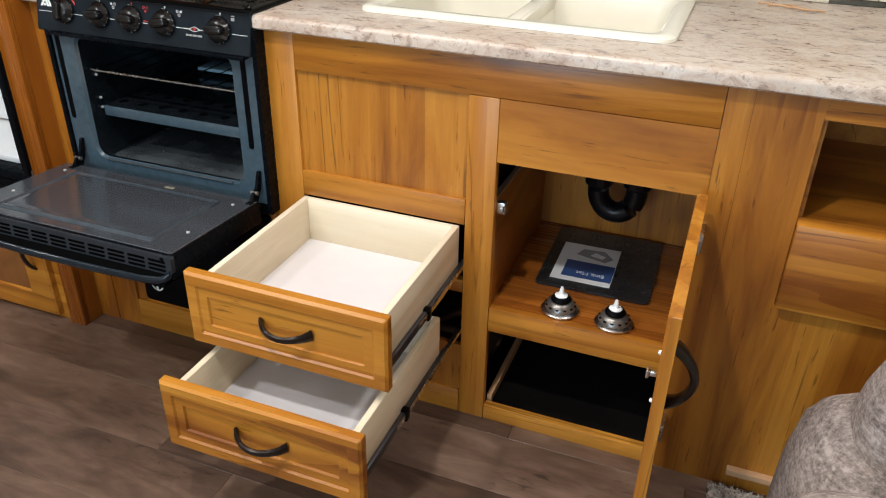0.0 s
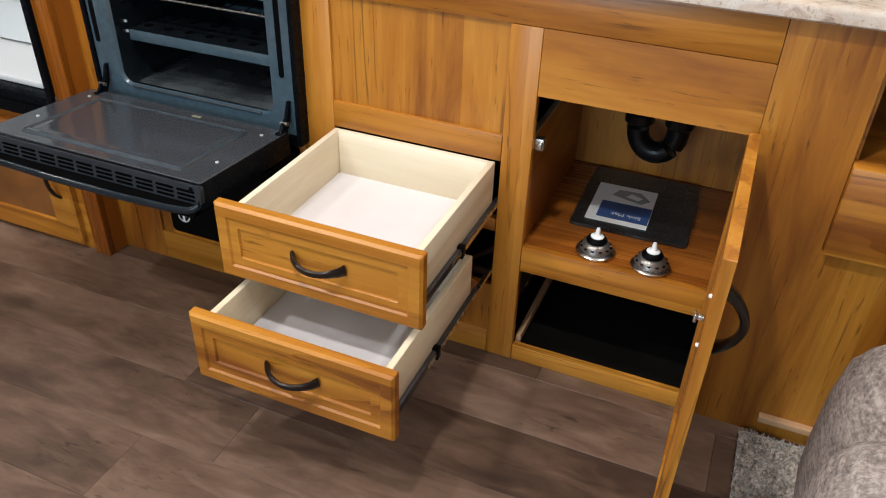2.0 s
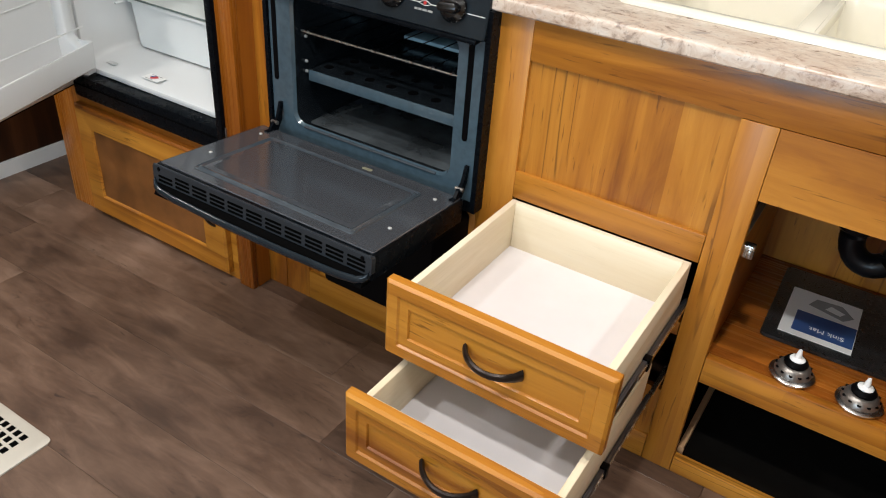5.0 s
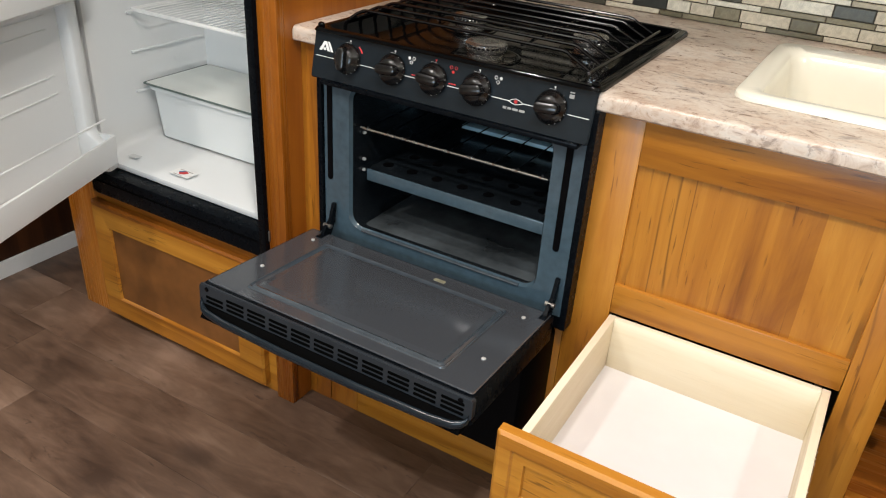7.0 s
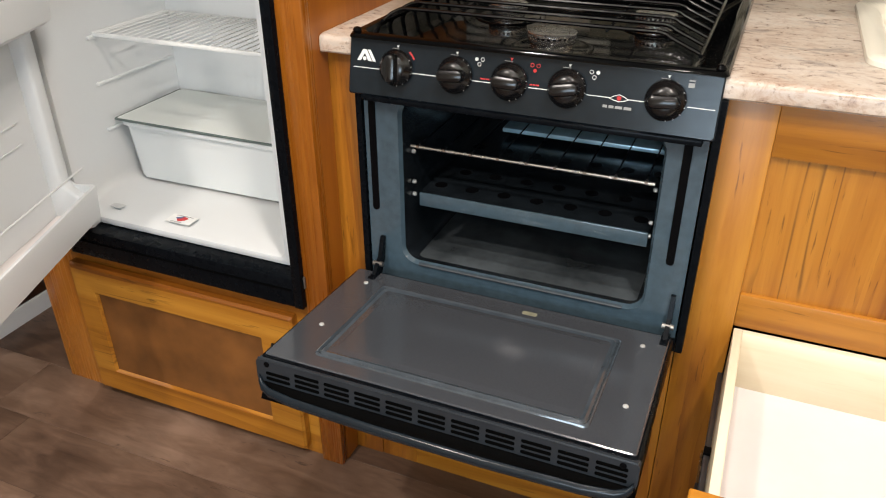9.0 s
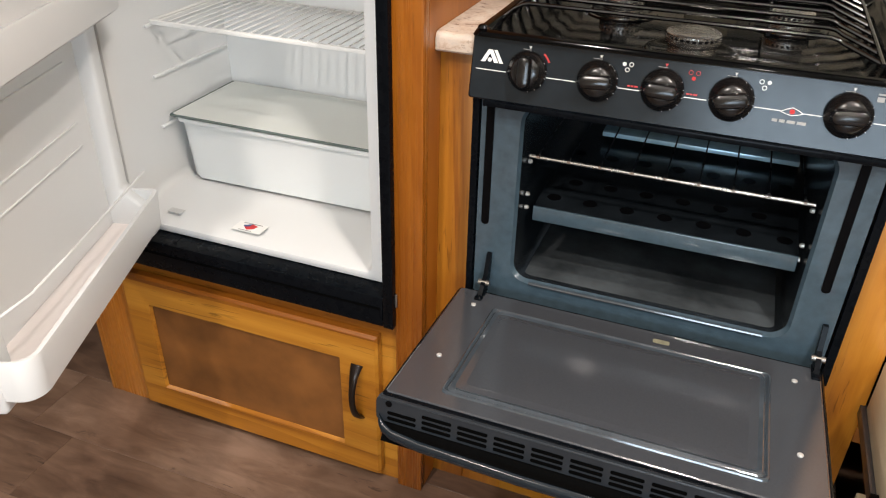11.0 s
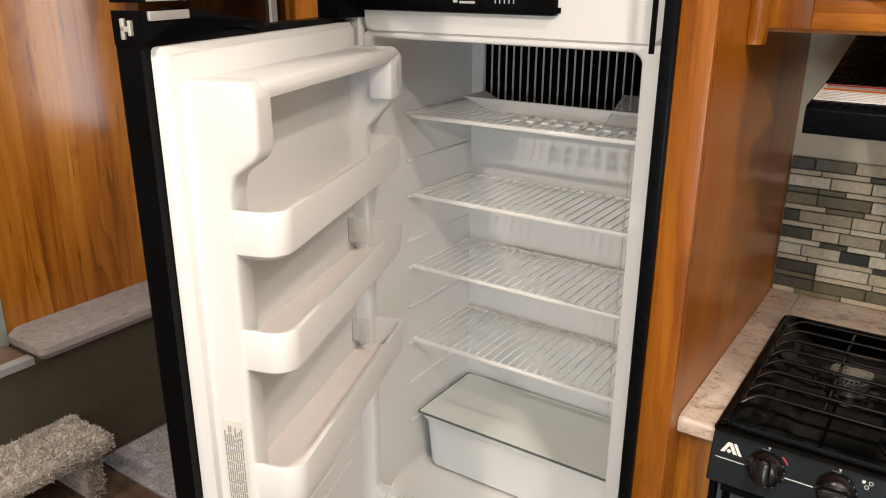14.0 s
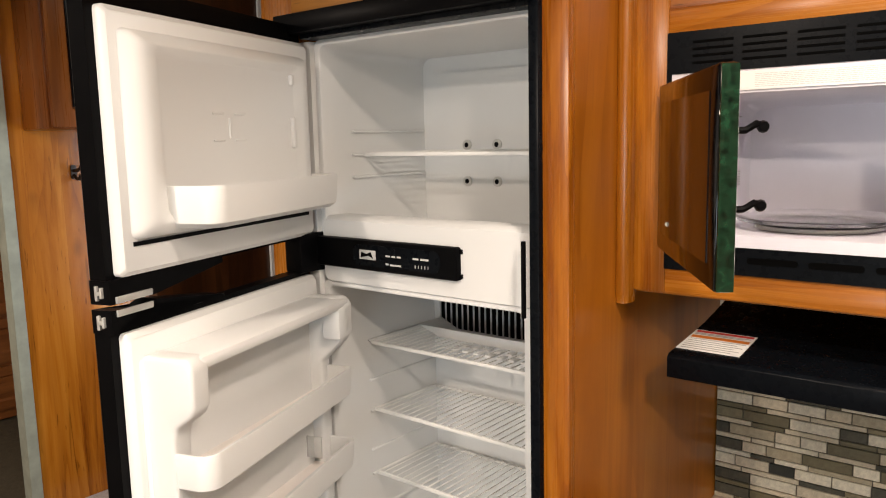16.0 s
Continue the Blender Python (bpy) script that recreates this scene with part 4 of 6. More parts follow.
part("raised_panel", loft([ring(rrect(DXa + 0.0145, DXb - 0.0145, 1.0325, 1.2285, 0.008, 5), "z", DZ + 0.0022), ring(rrect(DXa + 0.026, DXb - 0.026, 1.044, 1.217, 0.008, 5), "z", DZ + 0.0034)], None, False, True), DOOR_SHEET, od, bevel=0)

for x, y in ((-1.424, 1.240), (-1.424, 1.094), (-0.958, 1.240), (-0.954, 1.084)):
    part("screw", lathe([(0.0040, 0), (0.0038, 0.0016), (0.0018, 0.0026)], (x, y, DZ), "z", 12), SCREW, od, smooth=True)
FY = 0.981
edge = part("front_edge", loft([ring(rrect(RX0 - 0.006, RX1, 0.474, 0.511, 0.006, 4), "y", h) for h in (0.992, FY)], None, True, True), CHARCOAL, od, "dark grey vented door edge")
for k in range(11):
    x = RX0 + 0.010 + k * 0.0482
    for j in range(3 if k else 2):
        part("vent_slot", loft([ring(rrect(x, x + 0.040, 0.4785 + j * 0.0088, 0.4835 + j * 0.0088, 0.002, 3), "y", h) for h in (FY - 0.0008, FY + 0.004)], None, True, True), BLACK_VOID, edge)
part("edge_lip", rod([(RX0 - 0.003, FY + 0.002, 0.5105), (RX1 - 0.003, FY + 0.002, 0.5105)], 0.0022, 6), CHARCOAL, edge, smooth=True)
for x in (RX0 + 0.012, RX1 - 0.020):
    part("screw", lathe([(0.0045, 0), (0.0045, 0.001), (0.003, 0.0015)], (x, FY - 0.0002, 0.5042), "y", 12), BLACK, edge, smooth=True)
# Solid black wedge; the deep shade of the hand recess is its colour.
part("grip_recess", prism([(FY + 0.002, 0.4745), (1.05, 0.4745), (1.05, 0.451), (0.9685, 0.451)], "x", RX0 + 0.006, RX1 - 0.012), BLACK_VOID, od, "black fill for the shaded recess behind the handle")
hz = [(RX0 - 0.001, 0.990, 0.486), (RX0 - 0.001, 0.981, 0.475), (RX0 + 0.006, 0.975, 0.468), (RX0 + 0.020, 0.971, 0.463), (RX0 + 0.06, 0.968, 0.460)]
hz += [(-1.27, 0.964, 0.459), (-1.11, 0.964, 0.459)] + [(RX0 + RX1 - 0.005 - x, y, z) for x, y, z in reversed(hz)]
part("handle", loft([[(x, y + 0.0055 * math.cos(t), z + 0.0080 * math.sin(t)) for t in [2 * math.pi * j / 12 for j in range(12)]] for x, y, z in hz], None, True, True), PANEL_BLACK, od, "black bar handle", smooth=True)
part("outer_glass", boxes((RX0 + 0.03, RX1 - 0.03, 0.995, 1.27, 0.457, 0.463)), BLACK_GLOSS, od, bevel=0.003)
# A lamp's reflection on the door sheet, painted as a small flat mark.
part("door_mark", loft([ring(rrect(-1.152, -1.128, 1.254, 1.264, 0.003, 3), "z", DZ + h) for h in (0.0, 0.0006)], None, True, True), LAMP_GLINT, od, "small pale painted lamp reflection")
for x in (-1.423, -0.930):
    hg = part("door_hinge", prism([(1.262, 0.511), (1.275, 0.530), (1.290, 0.540), (1.300, 0.575), (1.307, 0.575), (1.304, 0.534), (1.292, 0.510)], "x", x - 0.0035, x + 0.0035), BLACK_SATIN, od, "black steel door hinge")
    part("hinge_pin", rod([(x - 0.009, 1.284, 0.531), (x + 0.009, 1.284, 0.531)], 0.0045, 10), STRAINER_METAL, hg, smooth=True)
    part("hinge_foot", boxes((x - 0.006, x + 0.006, 1.255, 1.290, 0.5135, 0.517)), BLACK_SATIN, hg, bevel=0.001)
od.matrix_basis = Matrix.Translation((0, 1.0, 0.510)) @ Matrix.Rotation(radians(-3.6), 4, "X") @ Matrix.Translation((0, -1.0, -0.514))
rack.matrix_basis = Matrix.Translation((0, 0, -0.006))
fp.matrix_basis = Matrix.Translation((0, 0.008, -0.012))

# panel under the oven
up = thing("oven_base_panel", (-1.19, F, 0), "honey wood panel below the oven", "cabinet")
part("stile", boxes((RX0 - 0.001, -1.385, F, F + 0.02, 0, 0.445)), WOOD_Z, up, bevel=0.0015)
part("stile", boxes((-1.0, RX1 - 0.001, F, F + 0.02, 0, 0.445)), WOOD_Z, up, bevel=0.0015)
part("bottom_rail", boxes((-1.385, -1.0, F, F + 0.02, 0, 0.085)), WOOD_X, up, bevel=0.0015)
part("panel", boxes((-1.388, -0.997, F + 0.008, F + 0.018, 0.08, 0.445)), WOOD_Z, up)
part("filler", boxes((-1.524, RX0 - 0.002, F - 0.001, F + 0.02, 0, 0.860)), WOOD_Z, up, bevel=0.001)
fu = thing("gas_detector", (-1.05, F, 0.30), "black plastic detector box with a round white mark under the oven", "detector")
GY = 1.20
part("casing", loft([ring(rrect(-1.215, -0.930, 0.21, 0.43, 0.010, 4), "y", h) for h in (F - 0.001, GY + 0.005)] + [ring(rrect(-1.211, -0.934, 0.214, 0.426, 0.010, 4), "y", GY)], None, True, True), BLACK, fu, smooth=True)
part("round_mark", lathe([(0.017, 0), (0.017, 0.0008)], (-1.172, GY, 0.262), "y", 20), PAPER, fu)
part("mark_centre", lathe([(0.0135, 0.0004), (0.0135, 0.0012)], (-1.172, GY, 0.262), "y", 20), BLACK, fu)
part("mark_cross", boxes((-1.175, -1.169, GY - 0.0018, GY - 0.0013, 0.249, 0.275), (-1.185, -1.159, GY - 0.0018, GY - 0.0013, 0.262, 0.266)), PAPER, fu)

# ---- range hood, microwave and the cabinet above ----
hd = thing("range_hood", (-1.1, 1.7, 1.33), "black painted range hood with a warning sticker", "range hood")
HX0, HX1, HY = -1.431, -0.83, 1.447
part("hood_shell", prism([(HY, 1.332), (HY, 1.368), (HY + 0.006, 1.374), (1.62, 1.395), (BACK - 0.002, 1.470), (BACK - 0.002, 1.345), (HY + 0.012, 1.345), (HY + 0.012, 1.332)], "x", HX0, HX1), BLACK_SATIN, hd, bevel=0.002)
SM = Matrix.Translation((0, HY + 0.006, 1.3745)) @ Matrix.Rotation(math.atan2(0.021, 0.167), 4, "X")
st = part("warning_sticker", boxes((-1.428, -1.318, 0.026, 0.124, 0.0002, 0.0010)), PAPER, hd, "white warning sticker with red and orange bands", m=SM)
part("red_band", boxes((-1.424, -1.322, 0.112, 0.121, 0.0011, 0.0014)), INK_RED, st, m=SM)
part("orange_band", boxes((-1.424, -1.322, 0.085, 0.096, 0.0011, 0.0014)), INK_ORANGE, st, m=SM)
lines = bmesh.new()
for k, y in enumerate((0.032, 0.041, 0.050, 0.059, 0.068, 0.077, 0.101, 0.106)):
    box(lines, -1.422, -1.336 + 0.012 * (k % 2), y, y + 0.0022, 0.0011, 0.0014)
part("small_print", lines, INK_GREY, st, m=SM)

MY = 1.459
uc = thing("upper_cabinet", (-1.1, 1.7, 1.475), "honey wood wall cabinet with a built-in microwave", "cabinet")
UX0, UX1 = -1.503, -0.70
MX0, MX1, MZ0, MZ1 = -1.443, -0.925, 1.521, 1.915
part("left_stile", boxes((UX0, MX0, MY, MY + 0.02, 1.478, 2.12)), WOOD_UP, uc, bevel=0.0015)
part("right_stile", boxes((MX1, UX1, MY, MY + 0.02, 1.478, 2.12)), WOOD_UP, uc, bevel=0.0015)
part("bottom_rail", boxes((MX0, MX1, MY, MY + 0.02, 1.478, MZ0)), WOOD_UP_X, uc, bevel=0.0015)
part("top_rail", boxes((MX0, MX1, MY, MY + 0.02, MZ1, 1.955)), WOOD_UP_X, uc, bevel=0.0015)
part("upper_panel", boxes((MX0, MX1, MY + 0.005, MY + 0.02, 1.955, 2.12)), WOOD_UP_X, uc)
part("bottom_panel", boxes((UX0, UX1, MY + 0.02, BACK - 0.002, 1.472, 1.484)), WOOD_UP_X, uc)
part("side_panel", boxes((UX1 - 0.012, UX1, MY + 0.02, BACK - 0.002, 1.484, 2.12)), WOOD_UP, uc)
part("corner_moulding", loft([ring(rrect(-1.526, -1.502, 1.435, MY + 0.018, 0.010, 5), "z", h) for h in (1.455, 1.462)] + [ring(rrect(-1.526, -1.500, 1.432, MY + 0.018, 0.011, 5), "z", h) for h in (1.472, 2.12)], None, True, True), WOOD_UP, uc, smooth=True)

mw = thing("microwave", (-1.18, 1.6, 1.521), "built-in black microwave oven with its door standing open", "microwave")
part("trim_frame", loft([ring(rrect(MX0, MX1, MZ0, MZ1, 0.001, 3), "y", MY + 0.02), ring(rrect(MX0, MX1, MZ0, MZ1, 0.001, 3), "y", MY - 0.004), ring(rrect(MX0 + 0.008, MX1 - 0.008, 1.566, 1.848, 0.001, 3), "y", MY - 0.004), ring(rrect(MX0 + 0.008, MX1 - 0.008, 1.566, 1.848, 0.001, 3), "y", MY + 0.012)]), BLACK_SATIN, mw, "glossy black trim frame")
for k in range(6):
    for j in range(4):
        part("vent_slot", boxes((-1.40 + k * 0.08, -1.335 + k * 0.08, MY - 0.005, MY - 0.001, 1.862 + j * 0.011, 1.866 + j * 0.011)), BLACK_VOID, mw)
for k in range(5):
    part("low_slot", loft([ring(rrect(-1.395 + k * 0.092, -1.318 + k * 0.092, 1.541, 1.551, 0.0045, 4), "y", h) for h in (MY - 0.0055, MY)], None, True, True), BLACK_VOID, mw)
cavo = rrect(MX0 + 0.008, MX1 - 0.008, 1.566, 1.848, 0.001, 5)
part("cavity", loft([ring(cavo, "y", MY - 0.002), ring(rrect(-1.415, -1.06, 1.585, 1.812, 0.004, 5), "y", MY), ring(rrect(-1.413, -1.062, 1.587, 1.810, 0.012, 5), "y", MY + 0.006),
                     ring(rrect(-1.413, -1.062, 1.587, 1.810, 0.03, 5), "y", 1.74), ring(rrect(-1.40, -1.075, 1.60, 1.797, 0.03, 5), "y", 1.76)], None, False, True), plain("lilac_white_enamel", (0.70, 0.68, 0.74), 0.3, vary=0.02), mw, "pale enamelled microwave cavity", smooth=True)
tt = part("turntable", lathe([(0.10, 0), (0.128, 0.004), (0.132, 0.010), (0.129, 0.011), (0.10, 0.006)], (-1.235, 1.60, 1.598), sides=40), GLASS, mw, "clear glass turntable", smooth=True)
part("roller_ring", lathe([(0.10, 0), (0.10, 0.006), (0.094, 0.006), (0.094, 0)], (-1.235, 1.60, 1.589), sides=30), INK_GREY, mw)
lb = part("rating_label", boxes((-1.345, -1.0, MY - 0.0035, MY - 0.0025, 1.816, 1.845)), PAPER, mw, "white rating label with small print")
part("small_print", strokes(bmesh.new(), -1.30, 1.820, MY - 0.0036, 0.28, 0.022, 8, 8, 0.4), INK_PALE, lb)
for z in (1.67, 1.80):
    part("side_vent", strokes(bmesh.new(), 0, 0, 0, 0.06, 0.03, 3, 6, 0.4), INK_GREY, mw, m=Matrix.Translation((-1.4125, 1.70, z - 0.02)) @ Matrix.Rotation(radians(90), 4, "Z"))
# door hinged at its left edge
MD = Matrix.Translation((-1.428, 1.450, 0)) @ Matrix.Rotation(math.atan2(1.112 - 1.448, -1.220 + 1.440), 4, "Z")
md = part("door", boxes((0, 0.400, -0.024, 0, 1.560, 1.830)), BLACK_GLOSS, mw, "open glossy black microwave door", bevel=0.004, m=MD)
part("window_glass", boxes((0.03, 0.36, -0.0255, -0.0235, 1.590, 1.800)), BLACK_MIRROR, md, m=MD)
part("end_cap", boxes((0.398, 0.404, -0.022, -0.002, 1.562, 1.828)), GREEN_GLASS, md, "green-tinted clear edge strip", m=MD)
for z in (1.655, 1.752):
    part("latch_hook", rod([(0.345, 0.0, z), (0.345, 0.022, z), (0.343, 0.036, z + 0.008), (0.340, 0.042, z + 0.006)], 0.0045, 8), BLACK, md, "black latch hook", smooth=True, m=MD)
    part("latch_tip", lathe([(0.006, -0.006), (0.008, 0), (0.006, 0.006)], (0.340, 0.044, z + 0.004), "x", 10), BLACK, md, smooth=True, m=MD)
part("inner_frame", boxes((0.02, 0.375, 0, 0.006, 1.575, 1.815)), plain("grey_door_lining", (0.35, 0.34, 0.36), 0.35), md, m=MD)
part("lamp_mark", lathe([(0.0035, 0), (0.0035, 0.001)], MD @ Vector((0.10, -0.0255, 1.61)), "y", 12), GREY_METAL, md)

# ---- fridge cabinet ----
FX0, FX1 = -2.285, -1.524
fc = thing("fridge_cabinet", (-1.9, FR, 0), "tall honey wood cabinet around the refrigerator", "cabinet")
part("right_stile", boxes((-1.573, FX1, FR, FR + 0.02, 0, 2.2)), WOOD_UP, fc, bevel=0.0015)
part("left_stile", boxes((FX0, -2.172, FR + 0.012, FR + 0.03, 0, 2.2)), WOOD_UP, fc, bevel=0.0015)
part("low_frame", boxes((-2.172, -1.573, FR + 0.012, FR + 0.03, 0, 0.40)), WOOD_X, fc)
part("head_rail", boxes((-2.172, -1.573, FR, FR + 0.02, 1.985, 2.2)), WOOD_X, fc, bevel=0.0015)
part("side_panel", boxes((FX1 - 0.018, FX1, FR + 0.02, BACK - 0.001, 0, 2.2)), WOOD_SIDE, fc)
part("side_panel", boxes((FX0, FX0 + 0.018, FR + 0.03, BACK - 0.001, 0, 2.2)), WOOD_UP, fc)
fd = part("door", loft([ring(rrect(-2.165, -1.606, 0.018, 0.357, 0.003, 3), "y", FR + 0.011), ring(rrect(-2.165, -1.606, 0.018, 0.357, 0.003, 3), "y", FR - 0.004),
                        ring(rrect(-2.160, -1.611, 0.023, 0.352, 0.003, 3), "y", FR - 0.009), ring(rrect(-2.108, -1.682, 0.076, 0.291, 0.001, 3), "y", FR - 0.008),
                        ring(rrect(-2.103, -1.687, 0.081, 0.286, 0.001, 3), "y", FR + 0.001)], None, True, True), WOOD_X, fc, "closed cabinet door below the refrigerator")
part("door_panel", boxes((-2.104, -1.686, FR - 0.001, FR + 0.004, 0.080, 0.287)), PANEL_BROWN, fd, "brown veneer door panel")
bow_handle("handle", fd, (-1.647, FR - 0.008, 0.285), (-1.647, FR - 0.008, 0.160), (0, -1, 0), 0.026, 0.0065)
part("catch", boxes((-1.572, -1.568, FR - 0.004, FR, 0.430, 0.455)), STRAINER_METAL, fc, bevel=0.001)

# ---- refrigerator ----
fg = thing("refrigerator", (-1.9, 1.3, 0.385), "black two-door refrigerator with both doors open on a white interior", "refrigerator")
LX0, LX1 = -2.140, -1.592
FZ0, FZ1 = 0.387, 1.985
part("frame_right", boxes((LX1 + 0.001, -1.572, FR - 0.012, 1.32, FZ0, FZ1)), BLACK_SATIN, fg, "black metal frame edge", bevel=0.002)
part("frame_left", boxes((-2.171, LX0 - 0.001, FR + 0.018, 1.32, 0.449, FZ1 - 0.03)), LINER, fg, "white frame edge behind the doors")
part("frame_top", boxes((LX0, LX1, FR - 0.010, 1.32, 1.957, FZ1)), BLACK_SATIN, fg, bevel=0.002)
sill = part("frame_bottom", boxes((LX0, LX1, FR - 0.010, 1.32, FZ0, 0.448)), BLACK_SATIN, fg, bevel=0.003)
part("sill_groove", boxes((LX0 + 0.004, LX1 - 0.004, FR - 0.0115, FR - 0.009, 0.422, 0.426)), BLACK_VOID, sill)
part("top_trim", boxes((-2.19, -1.572, FR - 0.035, FR - 0.001, 1.966, 2.005)), BLACK, fg, "black top trim", bevel=0.003)
LY = FR + 0.030


def cavity(z0, z1, back, jamb):
    """A moulded lining: a flange about the opening, a jamb of that width at its far side, and the hollow behind it."""
    a = rrect(LX0, LX1, z0, z1, 0.012, 5)
    return loft([ring(a, "y", LY + 0.03), ring(a, "y", LY), ring(rrect(LX0 + 0.008, LX1 - 0.006, z0 + 0.008, z1 - 0.006, 0.012, 5), "y", LY - 0.003),
                 ring(rrect(LX0 + 0.014, LX1 - jamb, z0 + 0.014, z1 - 0.010, 0.016, 5), "y", LY - 0.001), ring(rrect(LX0 + 0.016, LX1 - jamb - 0.003, z0 + 0.017, z1 - 0.012, 0.018, 5), "y", LY + 0.006),
                 ring(rrect(LX0 - 0.006, LX1 - jamb - 0.003, z0 + 0.024, z1 - 0.012, 0.02, 5), "y", LY + 0.10),
                 ring(rrect(LX0 - 0.004, LX1 - jamb - 0.006, z0 + 0.026, z1 - 0.014, 0.025, 5), "y", back)], None, False, True)


part("food_cavity", cavity(0.450, 1.458, 1.672, 0.036), LINER, fg, "white moulded refrigerator lining", smooth=True)
part("freezer_cavity", cavity(1.520, 1.957, 1.650, 0.012), LINER, fg, "white moulded freezer lining", smooth=True)
part("freezer_sill", loft([ring(rrect(LX0 + 0.002, LX1 - 0.002, 1.452, 1.597, 0.016, 5), "y", 1.36), ring(rrect(LX0 + 0.002, LX1 - 0.002, 1.452, 1.597, 0.016, 5), "y", LY + 0.006), ring(rrect(LX0 + 0.010, LX1 - 0.010, 1.460, 1.589, 0.016, 5), "y", LY - 0.006)], None, True, True), LINER, fg, "white moulded divider", smooth=True)
part("side_latch", boxes((-1.606, -1.600, FR - 0.014, FR - 0.008, 1.45, 1.58)), BLACK, fg)
# ribs for the shelves
for z in (1.31, 1.215, 1.14, 1.045, 0.985, 0.895, 0.81, 0.715, 0.615):
    part("shelf_rib", boxes((LX0 - 0.008, LX0 + 0.0005, LY + 0.13, 1.665, z - 0.020, z - 0.013)), LINER, fg, bevel=0.003)
    part("shelf_rib", boxes((LX1 - 0.048, LX1 - 0.036, LY + 0.10, 1.665, z - 0.022, z - 0.012)), LINER, fg, bevel=0.004)
for z in (1.685, 1.735, 1.785):
    part("shelf_rib", boxes((LX0 - 0.008, LX0 + 0.004, LY + 0.10, 1.645, z - 0.016, z - 0.010)), LINER, fg, bevel=0.003)


def wire_shelf(z, y0, y1, n=26, right=0.044):
    s = thing("wire_shelf", ((LX0 + LX1) / 2, y0, z), "white coated wire shelf in the refrigerator", "shelf", "wire shelves")
    a, b = LX0 - 0.002, LX1 - right
    part("rim", rod([(a, y1, z), (a, y0, z), (b, y0, z), (b, y1, z), (a, y1, z)], 0.0035, 6), WIRE, s, smooth=True)
    for k in range(1, n):
        x = a + (b - a) * k / n
        part("wire", rod([(x, y0, z + 0.003), (x, y1, z + 0.003)], 0.0017, 5), WIRE, s)
    part("front_strip", boxes((a, b, y0 - 0.004, y0 + 0.003, z - 0.005, z + 0.003)), WIRE, s, bevel=0.002)
    return s


ws = wire_shelf(1.290, 1.440, 1.655)
ic = thing("ice_tray", (-1.85, 1.58, 1.294), "clear slotted drip tray and scraper on the wire shelf", "tray")
part("tray_shell", loft([ring(rrect(-2.03, -1.66, 1.545, 1.635, 0.008, 4), "z", 1.2955), ring(rrect(-2.080, -1.65, 1.530, 1.648, 0.010, 4), "z", 1.322), ring(rrect(-2.074, -1.655, 1.536, 1.642, 0.010, 4), "z", 1.322), ring(rrect(-2.026, -1.665, 1.549, 1.631, 0.008, 4), "z", 1.299)], None, True, True), LINER, ic, smooth=True)
for k in range(9):
    for y in (1.470, 1.505):
        part("slot_rib", boxes((-1.93 + k * 0.030, -1.915 + k * 0.030, y, y + 0.022, 1.2945, 1.299)), LINER, ic, bevel=0.001)
part("scraper", loft([ring([(1.50, 1.2990), (1.50, 1.3030), (1.58, 1.345), (1.60, 1.3380)], "x", x) for x in (-1.76, -1.665)], None, True, True), GLASS_SOFT, ic, "clear plastic scraper")
for z in (1.127, 0.971, 0.801):
    wire_shelf(z, 1.447, 1.660)
for z in (1.13, 0.977, 0.803):
    part("back_clip", lathe([(0.003, 0), (0.003, 0.004)], (-1.76, 1.671, z + 0.03), "y", 10), INK_GREY, fg)
part("back_seam", boxes((-1.775, -1.771, 1.669, 1.6725, 0.49, 1.30)), LINER, fg)
# cooling fins
fn = part("fin_block", boxes((-2.082, LX1 - 0.043, 1.618, 1.668, 1.300, 1.443)), BLACK_VOID, fg, "dark cooling fins")
for k in range(26):
    x = -2.078 + k * 0.0168
    part("fin", boxes((x, x + 0.0013, 1.613, 1.6185, 1.300, 1.443)), LINER, fn)
# crisper drawer with glass lid
cr = thing("crisper_drawer", (-1.87, 1.55, 0.48), "clear white plastic crisper drawer with a glass lid", "drawer")
CX0, CX1 = -2.126, -1.652
bm = bmesh.new()
low = rrect(CX0 + 0.008, CX1 - 0.006, 1.468, 1.652, 0.02, 12)
top = rrect(CX0, CX1, 1.461, 1.658, 0.02, 12)
wav = ring(low, "z", 0.484)
for k, p in enumerate(wav):
    p[2] += 0.0035 * math.sin(k * 1.4)
loft([wav, ring(top, "z", 0.606), ring([(x * 0.995 + 0.005 * -1.889, y + (0.003 if y < 1.55 else -0.003)) for x, y in top], "z", 0.606), ring([(x * 0.99 + 0.01 * -1.889, y + (0.004 if y < 1.55 else -0.004)) for x, y in low], "z", 0.490)], bm, True, True)
part("bin", bm, MILKY, cr, smooth=True)
part("bin_rim", loft([ring(rrect(CX0 - 0.004, CX1 + 0.004, 1.452, 1.662, 0.02, 6), "z", h) for h in (0.606, 0.614)] + [ring(rrect(CX0 + 0.006, CX1 - 0.006, 1.462, 1.652, 0.02, 6), "z", h) for h in (0.614, 0.606)], None, around=True), MILKY, cr, smooth=True)
part("glass_lid", loft([ring(rrect(CX0 - 0.008, CX1 + 0.006, 1.450, 1.664, 0.012, 6), "z", h) for h in (0.6165, 0.621)], None, True, True), FROST, cr, "frosted glass lid")
part("lid_edge", rod([(CX0 - 0.008, 1.4495, 0.619), (CX1 + 0.006, 1.4495, 0.619)], 0.0025, 6), DARK_GLASS, cr)
part("lid_edge", rod([(CX0 - 0.008, 1.452, 0.620), (CX0 - 0.008, 1.662, 0.620)], 0.0020, 6), DARK_GLASS, cr)
